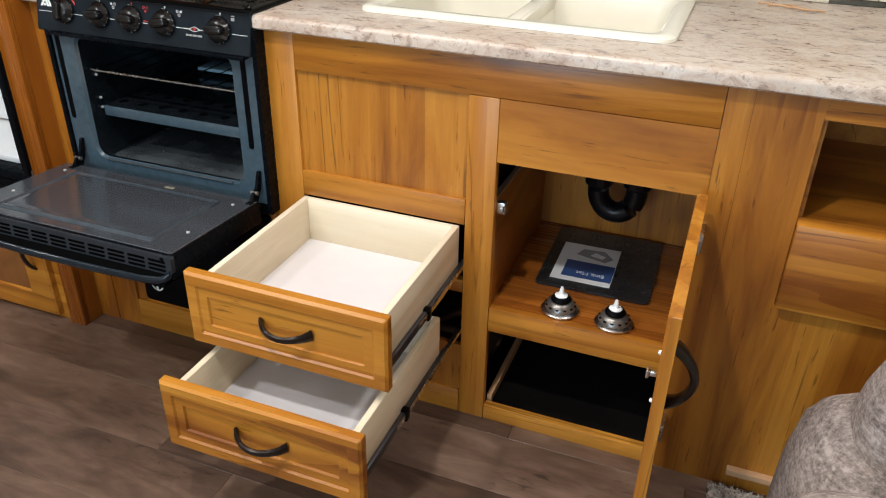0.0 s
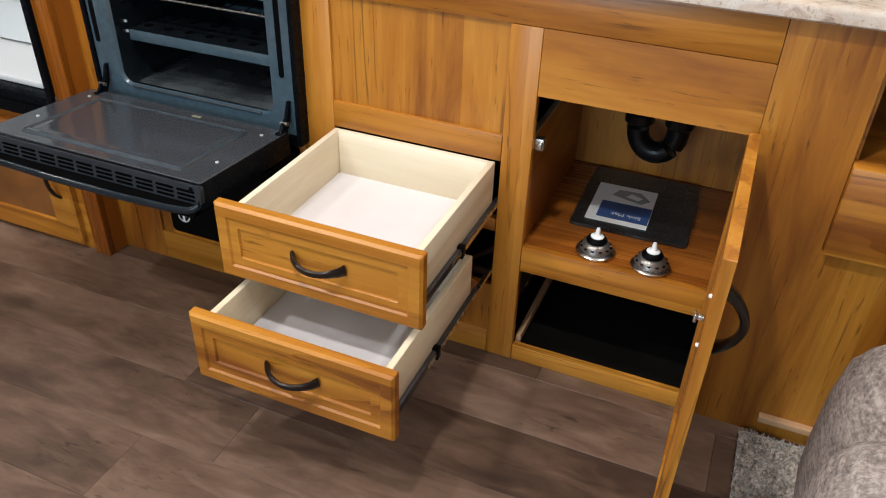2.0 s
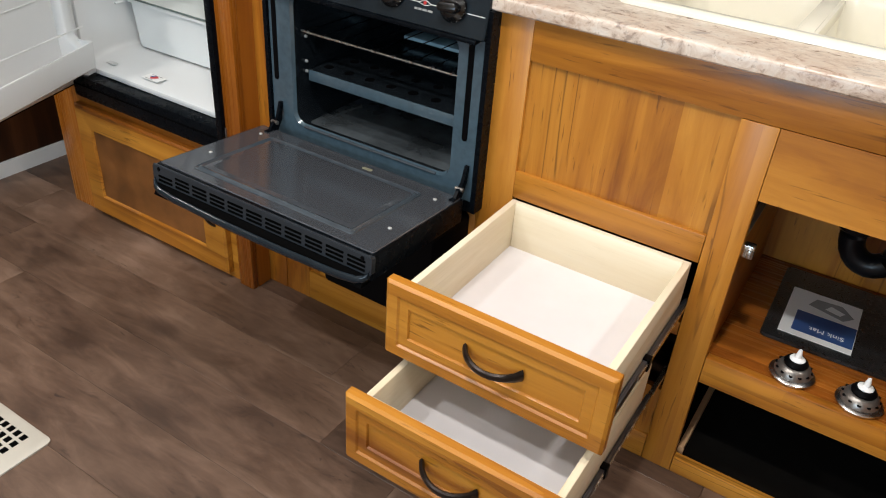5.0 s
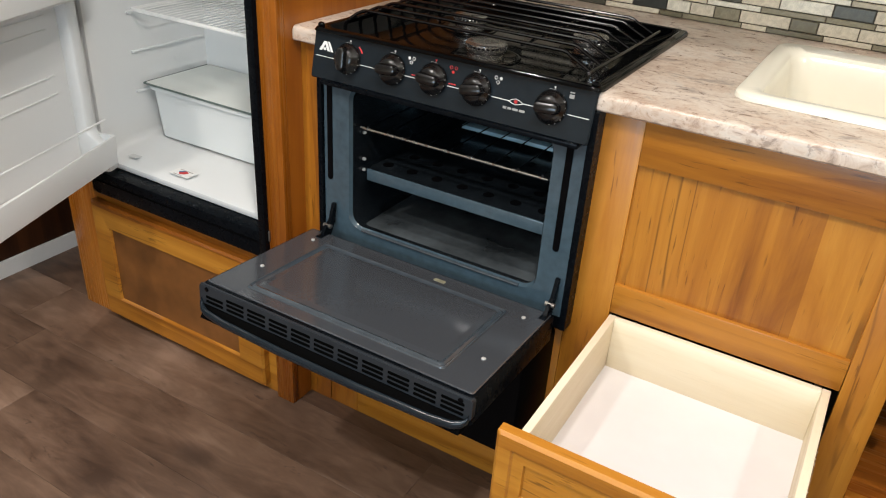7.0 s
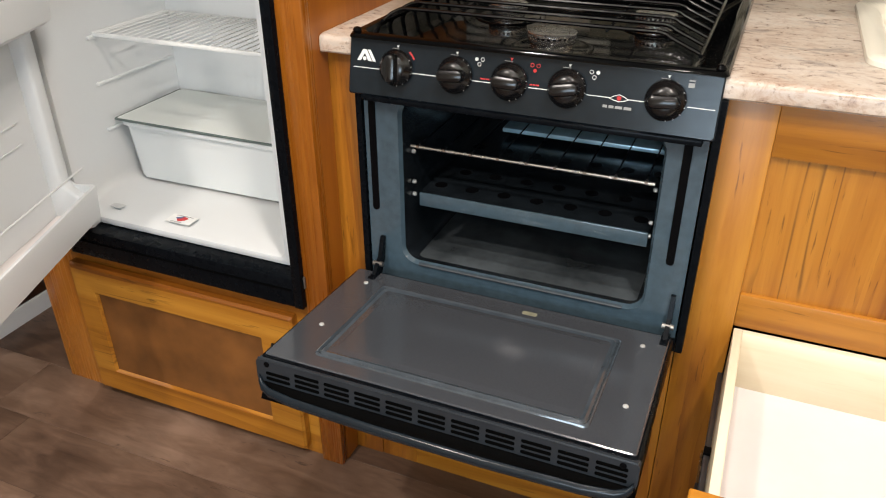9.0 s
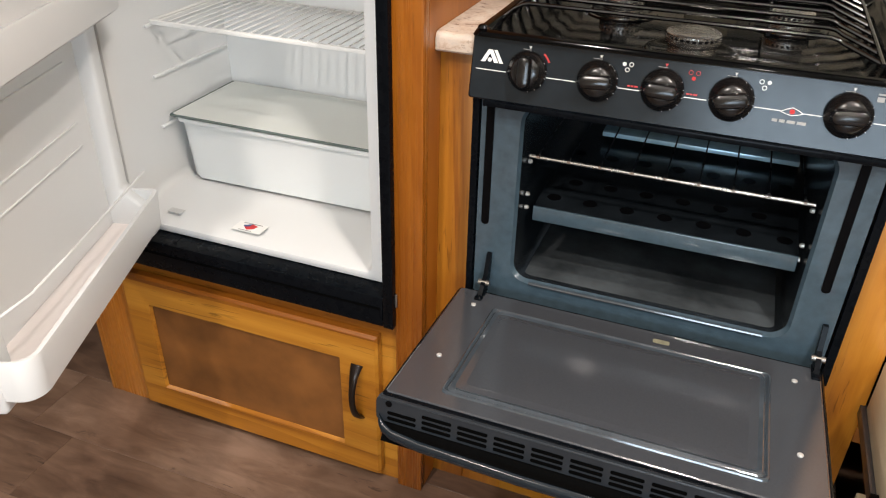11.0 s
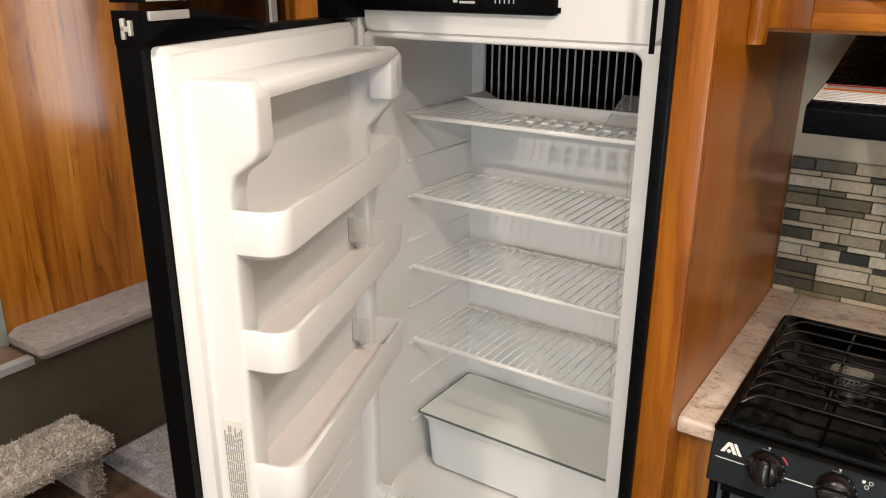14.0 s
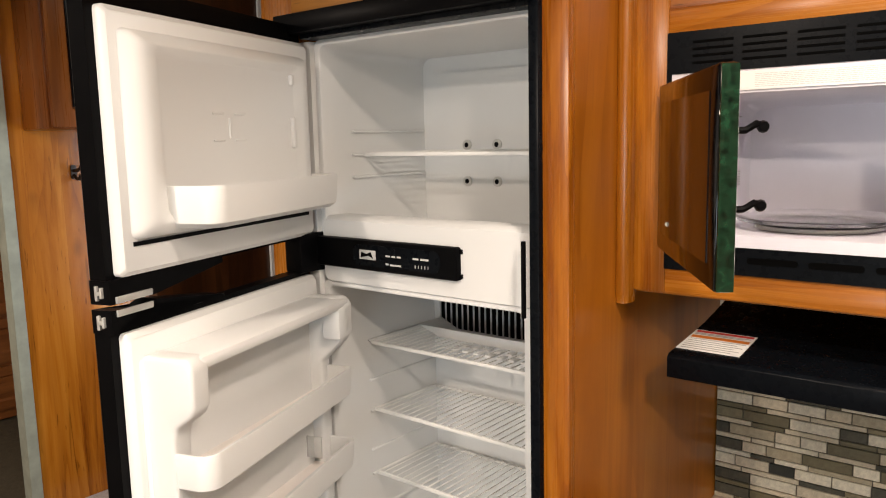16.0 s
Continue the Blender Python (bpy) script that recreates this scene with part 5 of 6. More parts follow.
# stickers on the floor of the lining
fl = thing("flag_sticker", (-1.895, 1.335, 0.476), "small white sticker with a red and blue map mark", "sticker")
part("sticker_sheet", boxes((-1.925, -1.865, 1.320, 1.352, 0.4765, 0.4772)), PAPER, fl)
part("map_mark", prism([(-1.910, 1.338), (-1.895, 1.347), (-1.882, 1.342), (-1.886, 1.332), (-1.897, 1.326)], "z", 0.4773, 0.4777), INK_RED, fl)
part("map_mark", prism([(-1.910, 1.338), (-1.895, 1.347), (-1.897, 1.338), (-1.905, 1.334)], "z", 0.4778, 0.4781), INK_BLUE, fl)
part("small_print", boxes((-1.915, -1.875, 1.347, 1.349, 0.4773, 0.4777), (-1.912, -1.885, 1.322, 1.324, 0.4773, 0.4777)), INK_GREY, fl)
fl2 = thing("grey_sticker", (-2.06, 1.34, 0.476), "small grey sticker on the refrigerator floor", "sticker")
part("sticker_sheet", boxes((-2.075, -2.045, 1.328, 1.344, 0.4765, 0.4772)), INK_PALE, fl2)
# freezer inside
wire_shelf(1.722, 1.44, 1.635, 24, 0.022)
for x in (-2.025, -1.94, -1.838):
    for z in (1.737, 1.653):
        bt = part("fan_button", lathe([(0.012, 0), (0.012, 0.004), (0.006, 0.005)], (x + 0.02, 1.641, z), "y", 14), GREY_METAL, fg, smooth=True)
        part("button_core", lathe([(0.006, 0.005), (0.005, 0.006)], (x + 0.02, 1.641, z), "y", 10), BLACK, bt)
part("freezer_back_plate", loft([ring(rrect(-2.078, LX1 - 0.020, 1.555, 1.905, 0.004, 3), "y", h) for h in (1.649, 1.641)], None, True, True), LINER, fg)
# control bar
cb = part("control_bar", loft([ring(rrect(-2.165, -1.762, 1.493, 1.555, 0.004, 3), "y", h) for h in (1.330, 1.286)] + [ring(rrect(-2.163, -1.764, 1.495, 1.553, 0.004, 3), "y", 1.283)], None, True, True), BLACK, fg, "black control bar with white marks", smooth=True)
part("bar_recess", loft([ring(rrect(-2.03, -1.80, 1.503, 1.545, 0.018, 6), "y", h) for h in (1.2835, 1.2825)], None, True, True), BLACK_SATIN, cb)
part("bar_window", boxes((-2.010, -1.965, 1.2818, 1.2828, 1.516, 1.535)), INK_PALE, cb)
part("window_mark", prism([(-2.006, 1.519), (-1.985, 1.524), (-1.972, 1.519), (-1.978, 1.532), (-1.99, 1.527), (-2.004, 1.531)], "y", 1.2812, 1.2819), BLACK, cb)
tx = bmesh.new()
for x, z, w in ((-1.938, 1.525, 0.012), (-1.922, 1.525, 0.010), (-1.908, 1.525, 0.010), (-1.867, 1.525, 0.014), (-1.848, 1.525, 0.020), (-1.938, 1.509, 0.008), (-1.926, 1.508, 0.028)):
    box(tx, x, x + w, 1.2818, 1.2824, z, z + 0.0035)
for k in range(5):
    box(tx, -1.862 + k * 0.008, -1.8605 + k * 0.008, 1.2818, 1.2824, 1.509, 1.515)
part("bar_print", tx, INK_PALE, cb)
part("bar_pin", rod([(-1.763, 1.305, 1.524), (-1.750, 1.305, 1.524)], 0.006, 8), BLACK, cb)
for z in (1.502, 1.548):
    part("bar_hook", boxes((-1.764, -1.757, 1.292, 1.312, z - 0.005, z + 0.003)), BLACK, cb)
part("hinge_post", boxes((-2.185, -2.135, 1.235, 1.31, 1.480, 1.562)), BLACK, cb, bevel=0.004)

# doors, swung open on the left edge
HM = Matrix.Translation((-2.15, 1.25, 0)) @ Matrix.Rotation(radians(-72), 4, "Z")


def bin_ring(u0, u1, v, z, r=0.030, inset=0.0):
    """Outline of a door bin: square at the hinge end, rounded at the other, a little deeper towards its free end."""
    a, b = u0 + inset, u1 - inset
    c0, c1 = v - 0.012 - inset, v + 0.008 - inset
    pts = [(a, 0.02), (a, c0 - 0.012), (a + 0.004, c0 - 0.003), (a + 0.012, c0)]
    rr = r - inset
    for k in range(8):
        t = radians(90 - 90 * k / 7)
        pts.append((b - rr + rr * math.cos(t), c1 - rr + rr * math.sin(t)))
    pts.append((b, 0.02))
    return [(p[0], p[1], z) for p in pts]


def door_bin(parent, u0, u1, v, z0, z1, label="white moulded door bin"):
    b = part("door_bin", loft([bin_ring(u0 + 0.006, u1 - 0.006, v - 0.006, z0, inset=0.004), bin_ring(u0, u1, v, z0 + 0.008), bin_ring(u0 - 0.002, u1 + 0.003, v + 0.004, z1 - 0.004), bin_ring(u0 - 0.001, u1 + 0.001, v + 0.003, z1),
                               bin_ring(u0, u1, v, z1 - 0.001, inset=0.004), bin_ring(u0, u1, v, z0 + 0.010, inset=0.006)], None, True, True), LINER, parent, label, smooth=True, m=HM)
    part("bin_floor", boxes((u0 + 0.01, u1 - 0.03, 0.022, v - 0.012, z0 + 0.0105, z0 + 0.014)), BLUSH, b, m=HM)
    return b


def fridge_door(z0, z1, label, low, high):
    d = part("door", loft([ring(rrect(-0.03, 0.532, z0, z1, 0.004, 3), "y", h) for h in (-0.001, -0.030)] + [ring(rrect(-0.026, 0.529, z0 + 0.003, z1 - 0.003, 0.004, 3), "y", -0.034)], None, True, True), BLACK, fg, label, m=HM)
    a, b = low, high
    part("gasket", loft([ring(rrect(-0.028, 0.517, a - 0.008, b + 0.01, 0.008, 4), "y", h) for h in (0.0, 0.010)] + [ring(rrect(-0.024, 0.511, a, b + 0.002, 0.008, 4), "y", 0.018)], None, True, True), LINER, d, "white rubber gasket", smooth=True, m=HM)
    return d, a, b


ld, a, b = fridge_door(0.405, 1.482, "lower refrigerator door, open, with four bins", 0.423, 1.463)
part("door_lining", loft([ring(rrect(-0.005, 0.500, a + 0.035, b - 0.03, 0.012, 4), "y", 0.017), ring(rrect(0.0, 0.494, a + 0.04, b - 0.035, 0.012, 4), "y", 0.028)], None, True, True), LINER, ld, smooth=True, m=HM)
# moulded cheek at the free edge, stepped back below the top shelf
cheek = [(0.02, 0.46), (0.085, 0.465), (0.085, 0.60), (0.070, 0.63), (0.070, 1.30), (0.076, 1.325), (0.105, 1.345), (0.112, 1.36), (0.112, 1.422), (0.100, 1.436), (0.02, 1.436)]
part("cheek", prism(cheek, "x", 0.455, 0.497), LINER, ld, "white moulded door cheek", bevel=0.007, segs=3, m=HM)
cheek2 = [(0.02, 0.46), (0.10, 0.465), (0.10, 0.52), (0.055, 0.56), (0.055, 1.30), (0.10, 1.345), (0.112, 1.36), (0.112, 1.422), (0.100, 1.436), (0.02, 1.436)]
part("cheek", prism(cheek2, "x", -0.005, 0.030), LINER, ld, bevel=0.006, m=HM)
part("top_shelf", boxes((0.0, 0.470, 0.020, 0.110, 1.412, 1.434)), LINER, ld, bevel=0.008, m=HM)
part("top_shelf_edge", boxes((0.0, 0.050, 0.070, 0.112, 1.352, 1.42)), LINER, ld, bevel=0.008, m=HM)
for z0, z1 in ((1.222, 1.286), (1.066, 1.130), (0.868, 0.934), (0.478, 0.552)):
    door_bin(ld, 0.004, 0.492, 0.122, z0, z1)
    if 0.8 < z0 < 1.2:
        cl = part("bottle_clip", loft([ring(rrect(0.055, 0.060, z1 - 0.03, z1 + 0.016, 0.002, 4), "y", h) for h in (0.028, 0.062)], None, True, True), GLASS_SOFT, ld, "clear bottle divider", smooth=True, m=HM)
gd = [(0.02, 0.10, 0.594), (0.30, 0.10, 0.594), (0.40, 0.098, 0.594), (0.452, 0.085, 0.594), (0.470, 0.06, 0.594), (0.472, 0.03, 0.594)]
part("bin_guard", rod(gd, 0.0022, 6), LINER, ld, smooth=True, m=HM)
for z in (1.19, 1.02, 0.83, 0.80, 0.70, 0.66):
    part("lining_ridge", boxes((0.07, 0.41, 0.026, 0.0305, z, z + 0.004)), LINER, ld, bevel=0.002, m=HM)
lab = part("rating_label", boxes((0.4972, 0.4980, 0.028, 0.060, 0.735, 0.998)), LABEL, ld, "printed rating label", m=HM)
rr = random.Random(5)
for v0, v1, z0, z1, n in ((0.030, 0.058, 0.850, 0.994, 9), (0.031, 0.058, 0.738, 0.842, 8)):
    prt = bmesh.new()
    for k in range(n):
        v = v0 + (v1 - v0) * k / n
        z = z1 - rr.uniform(0, 0.02)
        while z > z0 + 0.006:
            w = rr.uniform(0.006, 0.022)
            box(prt, 0.4979, 0.4984, v, v + 0.0017, max(z0, z - w), z)
            z -= w + 0.002
    part("label_print", prt, INK_GREY, lab, m=HM)

ud, a, b = fridge_door(1.552, 1.985, "freezer door, open, with one low bin", 1.566, 1.940)
part("door_lining", loft([ring(rrect(0.0, 0.495, a + 0.045, b - 0.02, 0.012, 4), "y", 0.017), ring(rrect(0.004, 0.488, a + 0.05, b - 0.025, 0.012, 4), "y", 0.032), ring(rrect(0.02, 0.470, a + 0.065, b - 0.04, 0.012, 4), "y", 0.044),
                         ring(rrect(0.045, 0.445, a + 0.070, b - 0.045, 0.012, 4), "y", 0.044), ring(rrect(0.055, 0.432, a + 0.080, b - 0.055, 0.012, 4), "y", 0.034)], None, True, True), LINER, ud, "white moulded freezer door lining", smooth=True, m=HM)
# Thin black strip paints the shadow between lining and gasket.
part("gasket_groove", boxes((-0.004, 0.492, 0.0178, 0.0205, a + 0.036, a + 0.0425)), BLACK, ud, "black strip for the shadow gap under the lining", m=HM)
door_bin(ud, 0.012, 0.428, 0.112, 1.622, 1.688)
for u, z, w, h in ((0.22, 1.80, 0.030, 0.003), (0.28, 1.80, 0.030, 0.003), (0.22, 1.755, 0.030, 0.003), (0.28, 1.755, 0.030, 0.003), (0.262, 1.76, 0.004, 0.034)):
    part("moulded_mark", boxes((u, u + w, 0.033, 0.0365, z, z + h)), LINER, ud, bevel=0.001, m=HM)
for z0, z1 in ((1.74, 1.80), (1.86, 1.88)):
    part("lining_boss", boxes((0.062, 0.072, 0.033, 0.042, z0, z1)), LINER, ud, bevel=0.003, m=HM)
# catches on the free ends of the doors
for d, s in ((ud, 1), (ld, -1)):
    z = 1.516 + s * 0.022
    part("end_block", prism([(0.533, z - 0.018), (0.533, z + 0.018), (0.27, z + s * 0.018), (0.27, z + s * 0.006), (0.44, z - s * 0.018)], "y", -0.032, 0.006), BLACK, d, m=HM)
    part("catch_plate", boxes((0.450, 0.524, 0.006, 0.010, z - s * 0.012 - 0.005, z - s * 0.012 + 0.005)), GREY_METAL, d, "pale metal catch", bevel=0.001, m=HM)
    part("catch_spring", boxes((0.532, 0.537, -0.020, -0.008, z - 0.004, z + 0.002), (0.532, 0.537, -0.020, -0.015, z - 0.012, z + 0.010), (0.532, 0.538, -0.010, -0.006, z - 0.008, z + 0.008)), GREY_METAL, d, bevel=0.001, m=HM)

# ---- slide-out end trim beside the refrigerator ----
setting("trim_fascia", boxes((-2.61, -2.572, 1.16, BACK - 0.001, 0.052, 2.25)), WOOD_DARK, "dark brown wood end trim of the slide-out", "trim")
setting("baseboard", boxes((-2.61, -2.566, 1.155, BACK - 0.001, 0, 0.050)), PAPER, "white metal base strip", "baseboard")
setting("trim_strip", boxes((-2.571, -2.563, 1.494, 1.511, 0.06, 2.25)), PAPER, "white upright trim strip", "trim")
setting("trim_board", boxes((-2.571, -2.560, 1.545, 1.60, 0.06, 2.25)), WOOD_Z, "honey wood upright trim board", "trim")

# ---- raised hall beyond the refrigerator ----
RXH = -3.45
setting("step_riser", boxes((X0, RXH, -0.35, BACK - 0.001, 0, 0.432)), CARPET_BROWN, "brown carpeted riser of the raised floor", "step")
setting("raised_floor", boxes((X0, RXH - 0.004, -0.35, 1.262, 0.433, 0.442)), VINYL, "wood-look vinyl on the raised floor", "floor")
setting("step_edge", boxes((RXH - 0.03, RXH + 0.006, -0.35, 1.262, 0.425, 0.448)), GREY_METAL, "pale metal step edging", "trim")
setting("wall_hooks", boxes((-3.66, -3.622, 1.276, BACK - 0.001, 0.436, CEIL)), WOOD_WALL, "honey wood panel wall with coat hooks", "wall")
setting("trim_post", boxes((-3.67, -3.612, 1.238, 1.275, 0.436, CEIL)), GREEN_TRIM, "grey-green wall edge trim", "trim")
cap = thing("step_pad", (-3.53, 1.6, 0.436), "grey carpeted pad along the top of the step", "carpet")
part("pad", loft([ring(rrect(-3.621, -3.425, 1.278, BACK - 0.002, 0.02, 5), "z", 0.437), ring(rrect(-3.621, -3.415, 1.268, BACK - 0.002, 0.025, 5), "z", 0.455), ring(rrect(-3.621, -3.420, 1.272, BACK - 0.002, 0.025, 5), "z", 0.475), ring(rrect(-3.621, -3.450, 1.295, BACK - 0.002, 0.02, 5), "z", 0.486)], None, True, True), CARPET, cap, smooth=True)


def coat_hook(y, z):
    h = thing("coat_hook", (-3.621, y, z), "black double coat hook on the wood wall", "hook", "coat hooks on the wall")
    part("plate", loft([ring(rrect(y - 0.010, y + 0.010, z - 0.025, z + 0.025, 0.008, 4), "x", x) for x in (-3.622, -3.617)], None, True, True), BRONZE, h)
    part("upper_prong", rod([(-3.618, y, z + 0.005), (-3.590, y, z + 0.006), (-3.565, y, z + 0.016), (-3.555, y, z + 0.032)], 0.006, 8), BRONZE, h, smooth=True)
    part("lower_prong", rod([(-3.618, y, z - 0.010), (-3.598, y, z - 0.024), (-3.580, y, z - 0.024), (-3.572, y, z - 0.010)], 0.0055, 8), BRONZE, h, smooth=True)


coat_hook(1.482, 1.668)
coat_hook(1.688, 1.672)
wc = thing("wall_cabinet", (-3.5, 1.6, 1.81), "honey wood wall cabinet with a dark glass door over the hooks", "cabinet")
part("body", boxes((-3.621, -3.425, 1.325, BACK - 0.003, 1.812, 2.28)), WOOD_RED, wc, bevel=0.006)
wd = part("door_frame", loft([ring(rrect(1.333, 1.90, 1.818, 2.27, 0.003, 3), "x", -3.426), ring(rrect(1.333, 1.90, 1.818, 2.27, 0.003, 3), "x", -3.408), ring(rrect(1.395, 1.84, 1.875, 2.22, 0.003, 3), "x", -3.408), ring(rrect(1.40, 1.835, 1.88, 2.215, 0.003, 3), "x", -3.418)], None, True, True), WOOD_RED, wc)
part("door_glass", boxes((1.402, 1.833, -0.002, 0.002, 1.882, 2.213)), BLACK_MIRROR, wd, "dark glass pane", m=Matrix.Translation((-3.416, 0, 0)) @ Matrix(((0, 1, 0, 0), (1, 0, 0, 0), (0, 0, 1, 0), (0, 0, 0, 1))))

# cabinet seen down the hall
hc = thing("hall_dresser", (-4.9, 1.2, 0.443), "reddish wood dresser with panelled drawers in the hall", "dresser")
part("carcass", boxes((-5.15, -4.90, 0.75, 1.90, 0.443, 1.45)), WOOD_DARK_WARM, hc)
for k in range(4):
    z = 0.49 + k * 0.235
    part("drawer_front", loft([ring(rrect(0.80, 1.86, z, z + 0.215, 0.004, 3), "x", -4.899), ring(rrect(0.80, 1.86, z, z + 0.215, 0.004, 3), "x", -4.883), ring(rrect(0.85, 1.81, z + 0.045, z + 0.17, 0.004, 3), "x", -4.883), ring(rrect(0.86, 1.80, z + 0.055, z + 0.16, 0.004, 3), "x", -4.892)], None, True, True), WOOD_DARK_WARM, hc)

# ---- shaggy step stool and rugs ----
rnd = random.Random(11)


def tufts(bm, spots, length, spread=0.5, w=0.0035):
    """Short bent blades of pile, each standing on (place, normal)."""
    for p, nrm in spots:
        p, nrm = Vector(p), Vector(nrm)
        lean = Vector((rnd.uniform(-1, 1), rnd.uniform(-1, 1), rnd.uniform(-0.3, 0.6))) * spread
        d = (nrm + lean).normalized()
        s = d.cross(Vector((rnd.uniform(-1, 1), rnd.uniform(-1, 1), rnd.uniform(-1, 1)))).normalized() * w
        h = length * rnd.uniform(0.6, 1.2)
        a, b2, c = [bm.verts.new(q) for q in (p - s, p + s, p + d * h)]
        bm.faces.new((a, b2, c))
    return bm


sx0, sx1, sy0, sy1 = -3.50, -3.235, 0.93, 1.345
stl = thing("step_stool", ((sx0 + sx1) / 2, 1.15, 0), "step stool covered in shaggy pale carpet", "stool")
part("seat", loft([ring(rrect(sx0, sx1, sy0, sy1, 0.02, 5), "z", 0.155), ring(rrect(sx0 - 0.006, sx1 + 0.006, sy0 - 0.006, sy1 + 0.006, 0.025, 5), "z", 0.180), ring(rrect(sx0, sx1, sy0, sy1, 0.02, 5), "z", 0.205)], None, True, True), SHAG, stl, smooth=True)
for y in (sy0 + 0.03, sy1 - 0.085):
    part("leg", boxes((sx0 + 0.03, sx1 - 0.03, y, y + 0.055, 0, 0.158)), SHAG, stl, bevel=0.01)
sp = [((rnd.uniform(sx0, sx1), rnd.uniform(sy0, sy1), 0.203), (0, 0, 1)) for _ in range(2600)]
sp += [((sx1 + 0.004, rnd.uniform(sy0, sy1), rnd.uniform(0.158, 0.2)), (1, 0, 0.1)) for _ in range(500)]
sp += [((rnd.uniform(sx0, sx1), sy1 + 0.004, rnd.uniform(0.158, 0.2)), (0, 1, 0.1)) for _ in range(300)]
sp += [((sx1 - 0.029, rnd.uniform(sy1 - 0.085, sy1 - 0.03), rnd.uniform(0, 0.158)), (1, 0, 0)) for _ in range(350)]
sp += [((rnd.uniform(sx0 + 0.03, sx1 - 0.03), sy1 - 0.029, rnd.uniform(0, 0.158)), (0, 1, 0)) for _ in range(350)]
tagged(part("carpet_fringe", tufts(bmesh.new(), sp, 0.014), SHAG, stl), kind="stuff")


def rug(name, x0, x1, y0, y1, n, label, mat, length, z=0.0):
    r = thing(name, ((x0 + x1) / 2, (y0 + y1) / 2, z), label, "rug")
    part("backing", loft([ring(rrect(x0, x1, y0, y1, 0.01, 3), "z", z + h) for h in (0.0005, 0.008)], None, True, True), mat, r)
    spots = [((rnd.uniform(x0, x1), rnd.uniform(y0, y1), z + 0.007), (0, 0, 1)) for _ in range(n)]
    tagged(part("carpet_fringe", tufts(bmesh.new(), spots, length, 0.8, 0.0024), mat, r), kind="stuff")


rug("shaggy_rug", 0.118, 0.62, 0.70, 1.322, 16000, "shaggy cream rug beside the armchair", SHAG, 0.013)
rug("hall_rug", -3.43, -2.66, 1.402, 1.95, 5000, "short grey carpet mat before the step", SHAG_GREY, 0.008)

# ---- armchair ----
ac = thing("armchair", (0.5, 0.75, 0), "grey tweed upholstered recliner armchair", "armchair")


def cushion(name, x0, x1, y0, y1, z0, z1, bev, lean=0.0):
    bm = boxes((x0, x1, y0, y1, z0, z1))
    bmesh.ops.subdivide_edges(bm, edges=bm.edges, cuts=5, use_grid_fill=True)
    c = Vector(((x0 + x1) / 2, (y0 + y1) / 2, (z0 + z1) / 2))
    h = Vector(((x1 - x0) / 2, (y1 - y0) / 2, (z1 - z0) / 2))
    for v in bm.verts:
        q = Vector([(v.co[k] - c[k]) / h[k] for k in range(3)])
        n = max(abs(q.x), abs(q.y), abs(q.z), 1e-6)
        p = (abs(q.x) ** bev + abs(q.y) ** bev + abs(q.z) ** bev) ** (1 / bev)
        q = q * (n / max(p, 1e-6))
        v.co = c + Vector([q[k] * h[k] for k in range(3)]) + Vector((lean * q.z * h.z, 0, 0))
        v.co += v.co.normalized() * 0.004 * noise.noise(v.co * 14)
    for f in bm.faces:
        f.smooth = True
    bmesh.ops.subdivide_edges(bm, edges=bm.edges, cuts=1, use_grid_fill=True, smooth=0.5)
    return part(name, bm, TWEED, ac, smooth=True)


cushion("arm", 0.185, 0.44, 0.86, 1.16, 0.06, 0.50, 2.8)
cushion("arm_pad", 0.142, 0.46, 0.40, 0.880, 0.16, 0.535, 4)
cushion("back_cushion", 0.250, 0.84, 0.885, 1.12, 0.20, 0.720, 3.4, 0.12)
cushion("seat_base", 0.30, 0.95, 0.42, 1.05, 0.06, 0.40, 5)
for x in (0.30, 0.90):
    for y in (0.50, 1.0):
        part("foot", boxes((x - 0.02, x + 0.02, y - 0.02, y + 0.02, 0, 0.10)), BLACK, ac)

# ---- floor vent ----
fv = thing("floor_vent", (-1.5, 0.6, 0), "cream metal floor vent with square holes", "vent")
part("plate", loft([ring(rrect(-1.785, -1.472, 0.522, 0.647, 0.012, 4), "z", h) for h in (0.0005, 0.004)] + [ring(rrect(-1.78, -1.477, 0.527, 0.642, 0.012, 4), "z", 0.006)], None, True, True), CREAM_METAL, fv, smooth=True)
for i in range(12):
    for j in range(4):
        part("hole", boxes((-1.76 + i * 0.021, -1.746 + i * 0.021, 0.546 + j * 0.021, 0.560 + j * 0.021, 0.006, 0.0065)), BLACK_VOID, fv)

# ---- mosaic backsplash ----
bs = setting("backsplash", boxes((-1.522, 1.30, BACK - 0.006, BACK - 0.0005, 0.8895, 1.188)), GROUT, "mosaic backsplash of stone and glass strips", "backsplash")
rnd = random.Random(3)
pieces = {}
z, row = 0.8905, 0
rest = bmesh.new()
TY = BACK - 0.0065


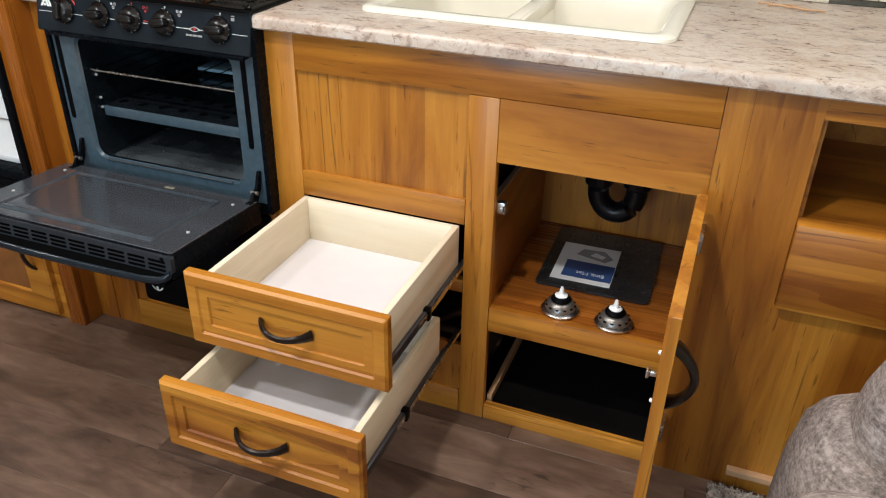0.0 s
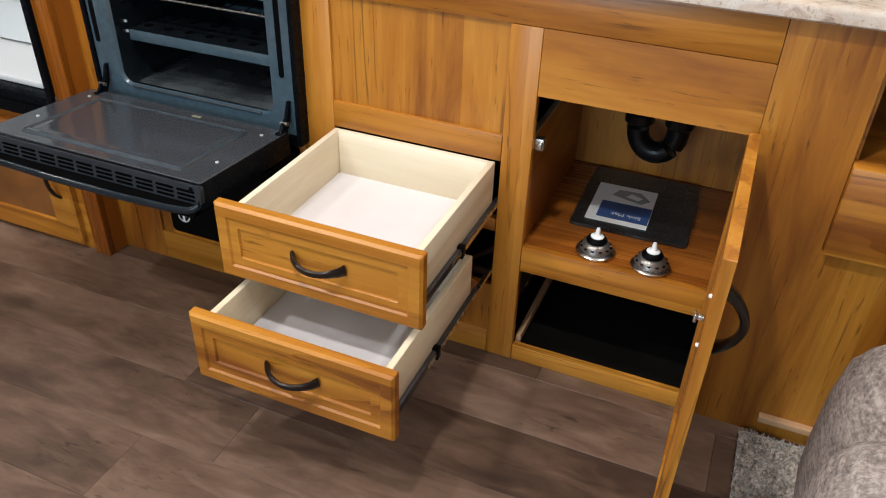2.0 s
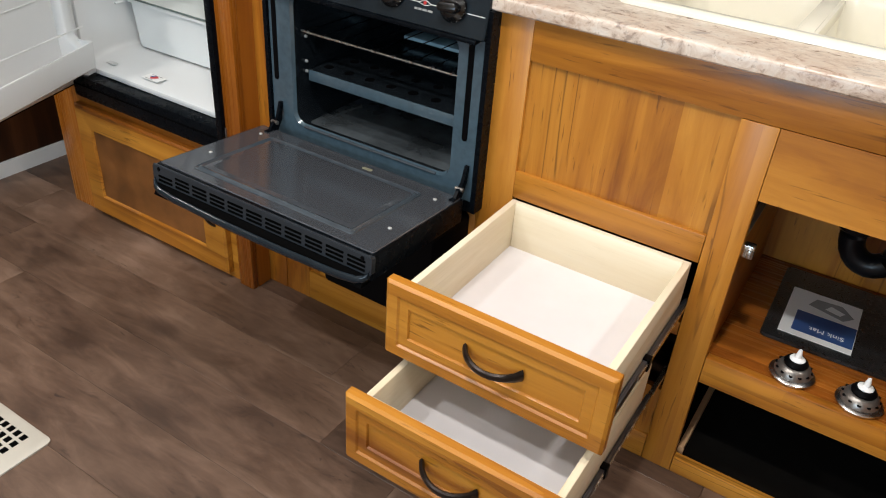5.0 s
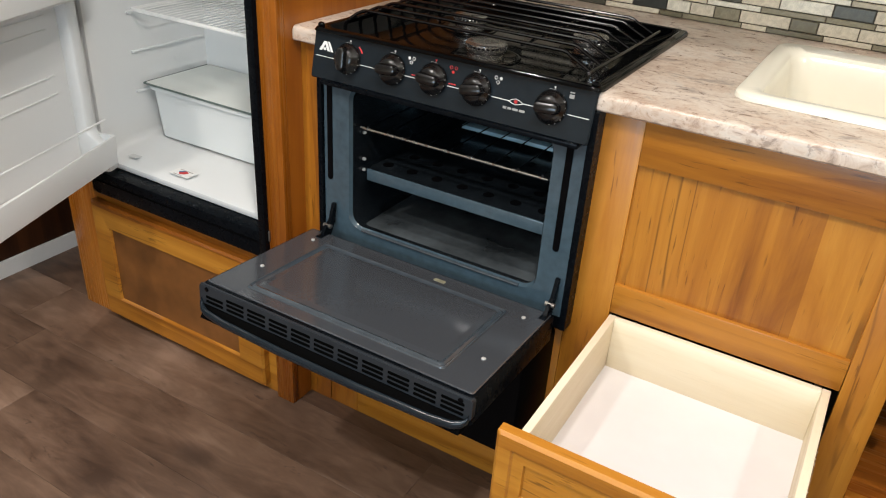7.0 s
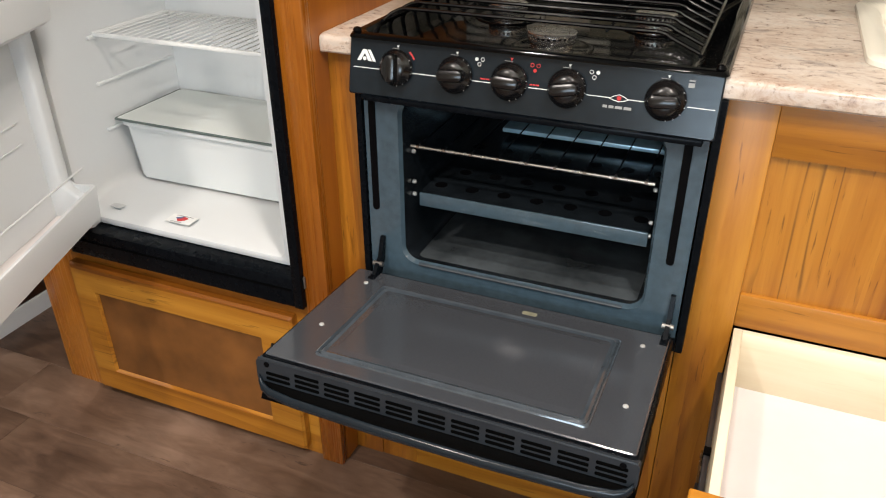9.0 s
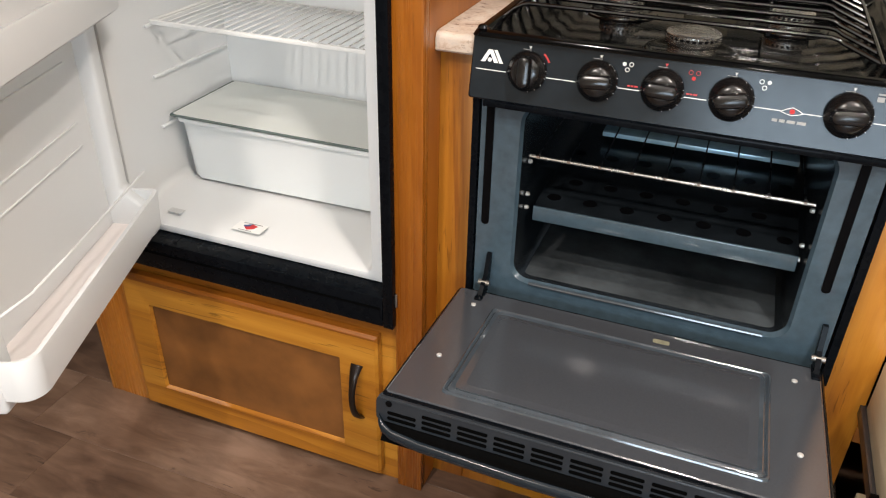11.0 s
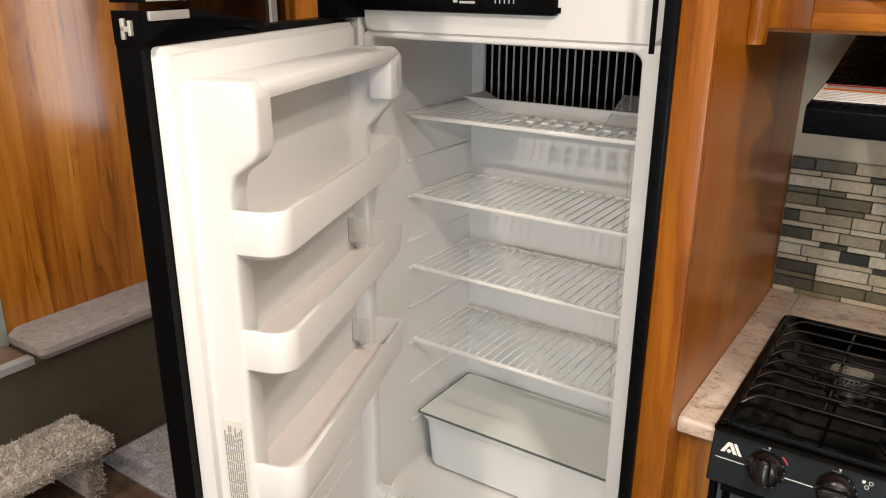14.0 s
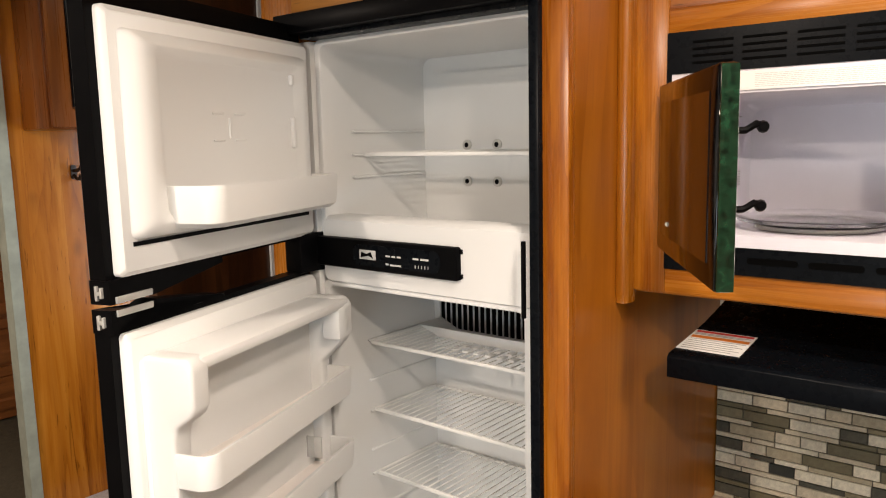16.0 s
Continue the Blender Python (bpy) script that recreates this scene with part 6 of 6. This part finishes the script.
def tile_mesh(w, h):
    key = (round(w, 3), h)
    if key not in pieces:
        bm = loft([ring(rrect(0, key[0], 0, h, 0.0008, 2), "y", 0.003), ring(rrect(0, key[0], 0, h, 0.0008, 2), "y", -0.003), ring(rrect(0.0012, key[0] - 0.0012, 0.0012, h - 0.0012, 0.0008, 2), "y", -0.0045)], None, False, True)
        bmesh.ops.recalc_face_normals(bm, faces=bm.faces)
        me = bpy.data.meshes.new("tile")
        bm.to_mesh(me)
        bm.free()
        me.materials.append(TILE)
        pieces[key] = me
    return pieces[key]


while z < 1.18:
    h = 0.0105 if row % 2 == 0 else 0.0235
    x = -1.5215
    while x < 1.29:
        w = rnd.choice((0.05, 0.07, 0.09, 0.11, 0.125)) if row % 2 == 0 else rnd.choice((0.05, 0.052, 0.075, 0.10))
        if x == -1.5215:
            w = rnd.choice((0.03, 0.045, 0.06, 0.08))
        w = min(w, 1.298 - x)
        if x < -0.30:
            t = new("tile", tile_mesh(w, h))
            t.parent = bs
            t.location = (x, TY, z)
        else:
            loft([[(x + a, TY - 0.0045, z + c) for a, c in ((0, 0), (w, 0), (w, h), (0, h))], [(x + a, TY + 0.002, z + c) for a, c in ((0, 0), (w, 0), (w, h), (0, h))]], rest, True, True)
        x += w + 0.002
    z += h + 0.002
    row += 1
tagged(part("far_tiles", rest, TILE, bs), kind="stuff")

# ---- floor planks ----
rnd = random.Random(8)
plank = {}
PW = 0.165
y = Y0
while y < BACK - 0.02:
    x = X0 - rnd.uniform(0.1, 0.9)
    while x < X1:
        x0, x1 = max(x, X0), min(x + 1.22, X1)
        w, d = round(x1 - x0, 2), round(min(PW, BACK - y), 3)
        if w > 0.05:
            if (w, d) not in plank:
                bm = loft([ring(rrect(0, w - 0.0005, 0, d - 0.0005, 0.0003, 2), "z", -0.006), ring(rrect(0, w - 0.0005, 0, d - 0.0005, 0.0003, 2), "z", -0.0004), ring(rrect(0.0006, w - 0.0011, 0.0006, d - 0.0011, 0.0003, 2), "z", 0)], None, False, True)
                bmesh.ops.recalc_face_normals(bm, faces=bm.faces)
                me = bpy.data.meshes.new("plank")
                bm.to_mesh(me)
                bm.free()
                me.materials.append(VINYL)
                plank[(w, d)] = me
            p = new("plank", plank[(w, d)])
            p.parent = floor
            p.location = (x0, y, 0)
        x += 1.22
    y += PW
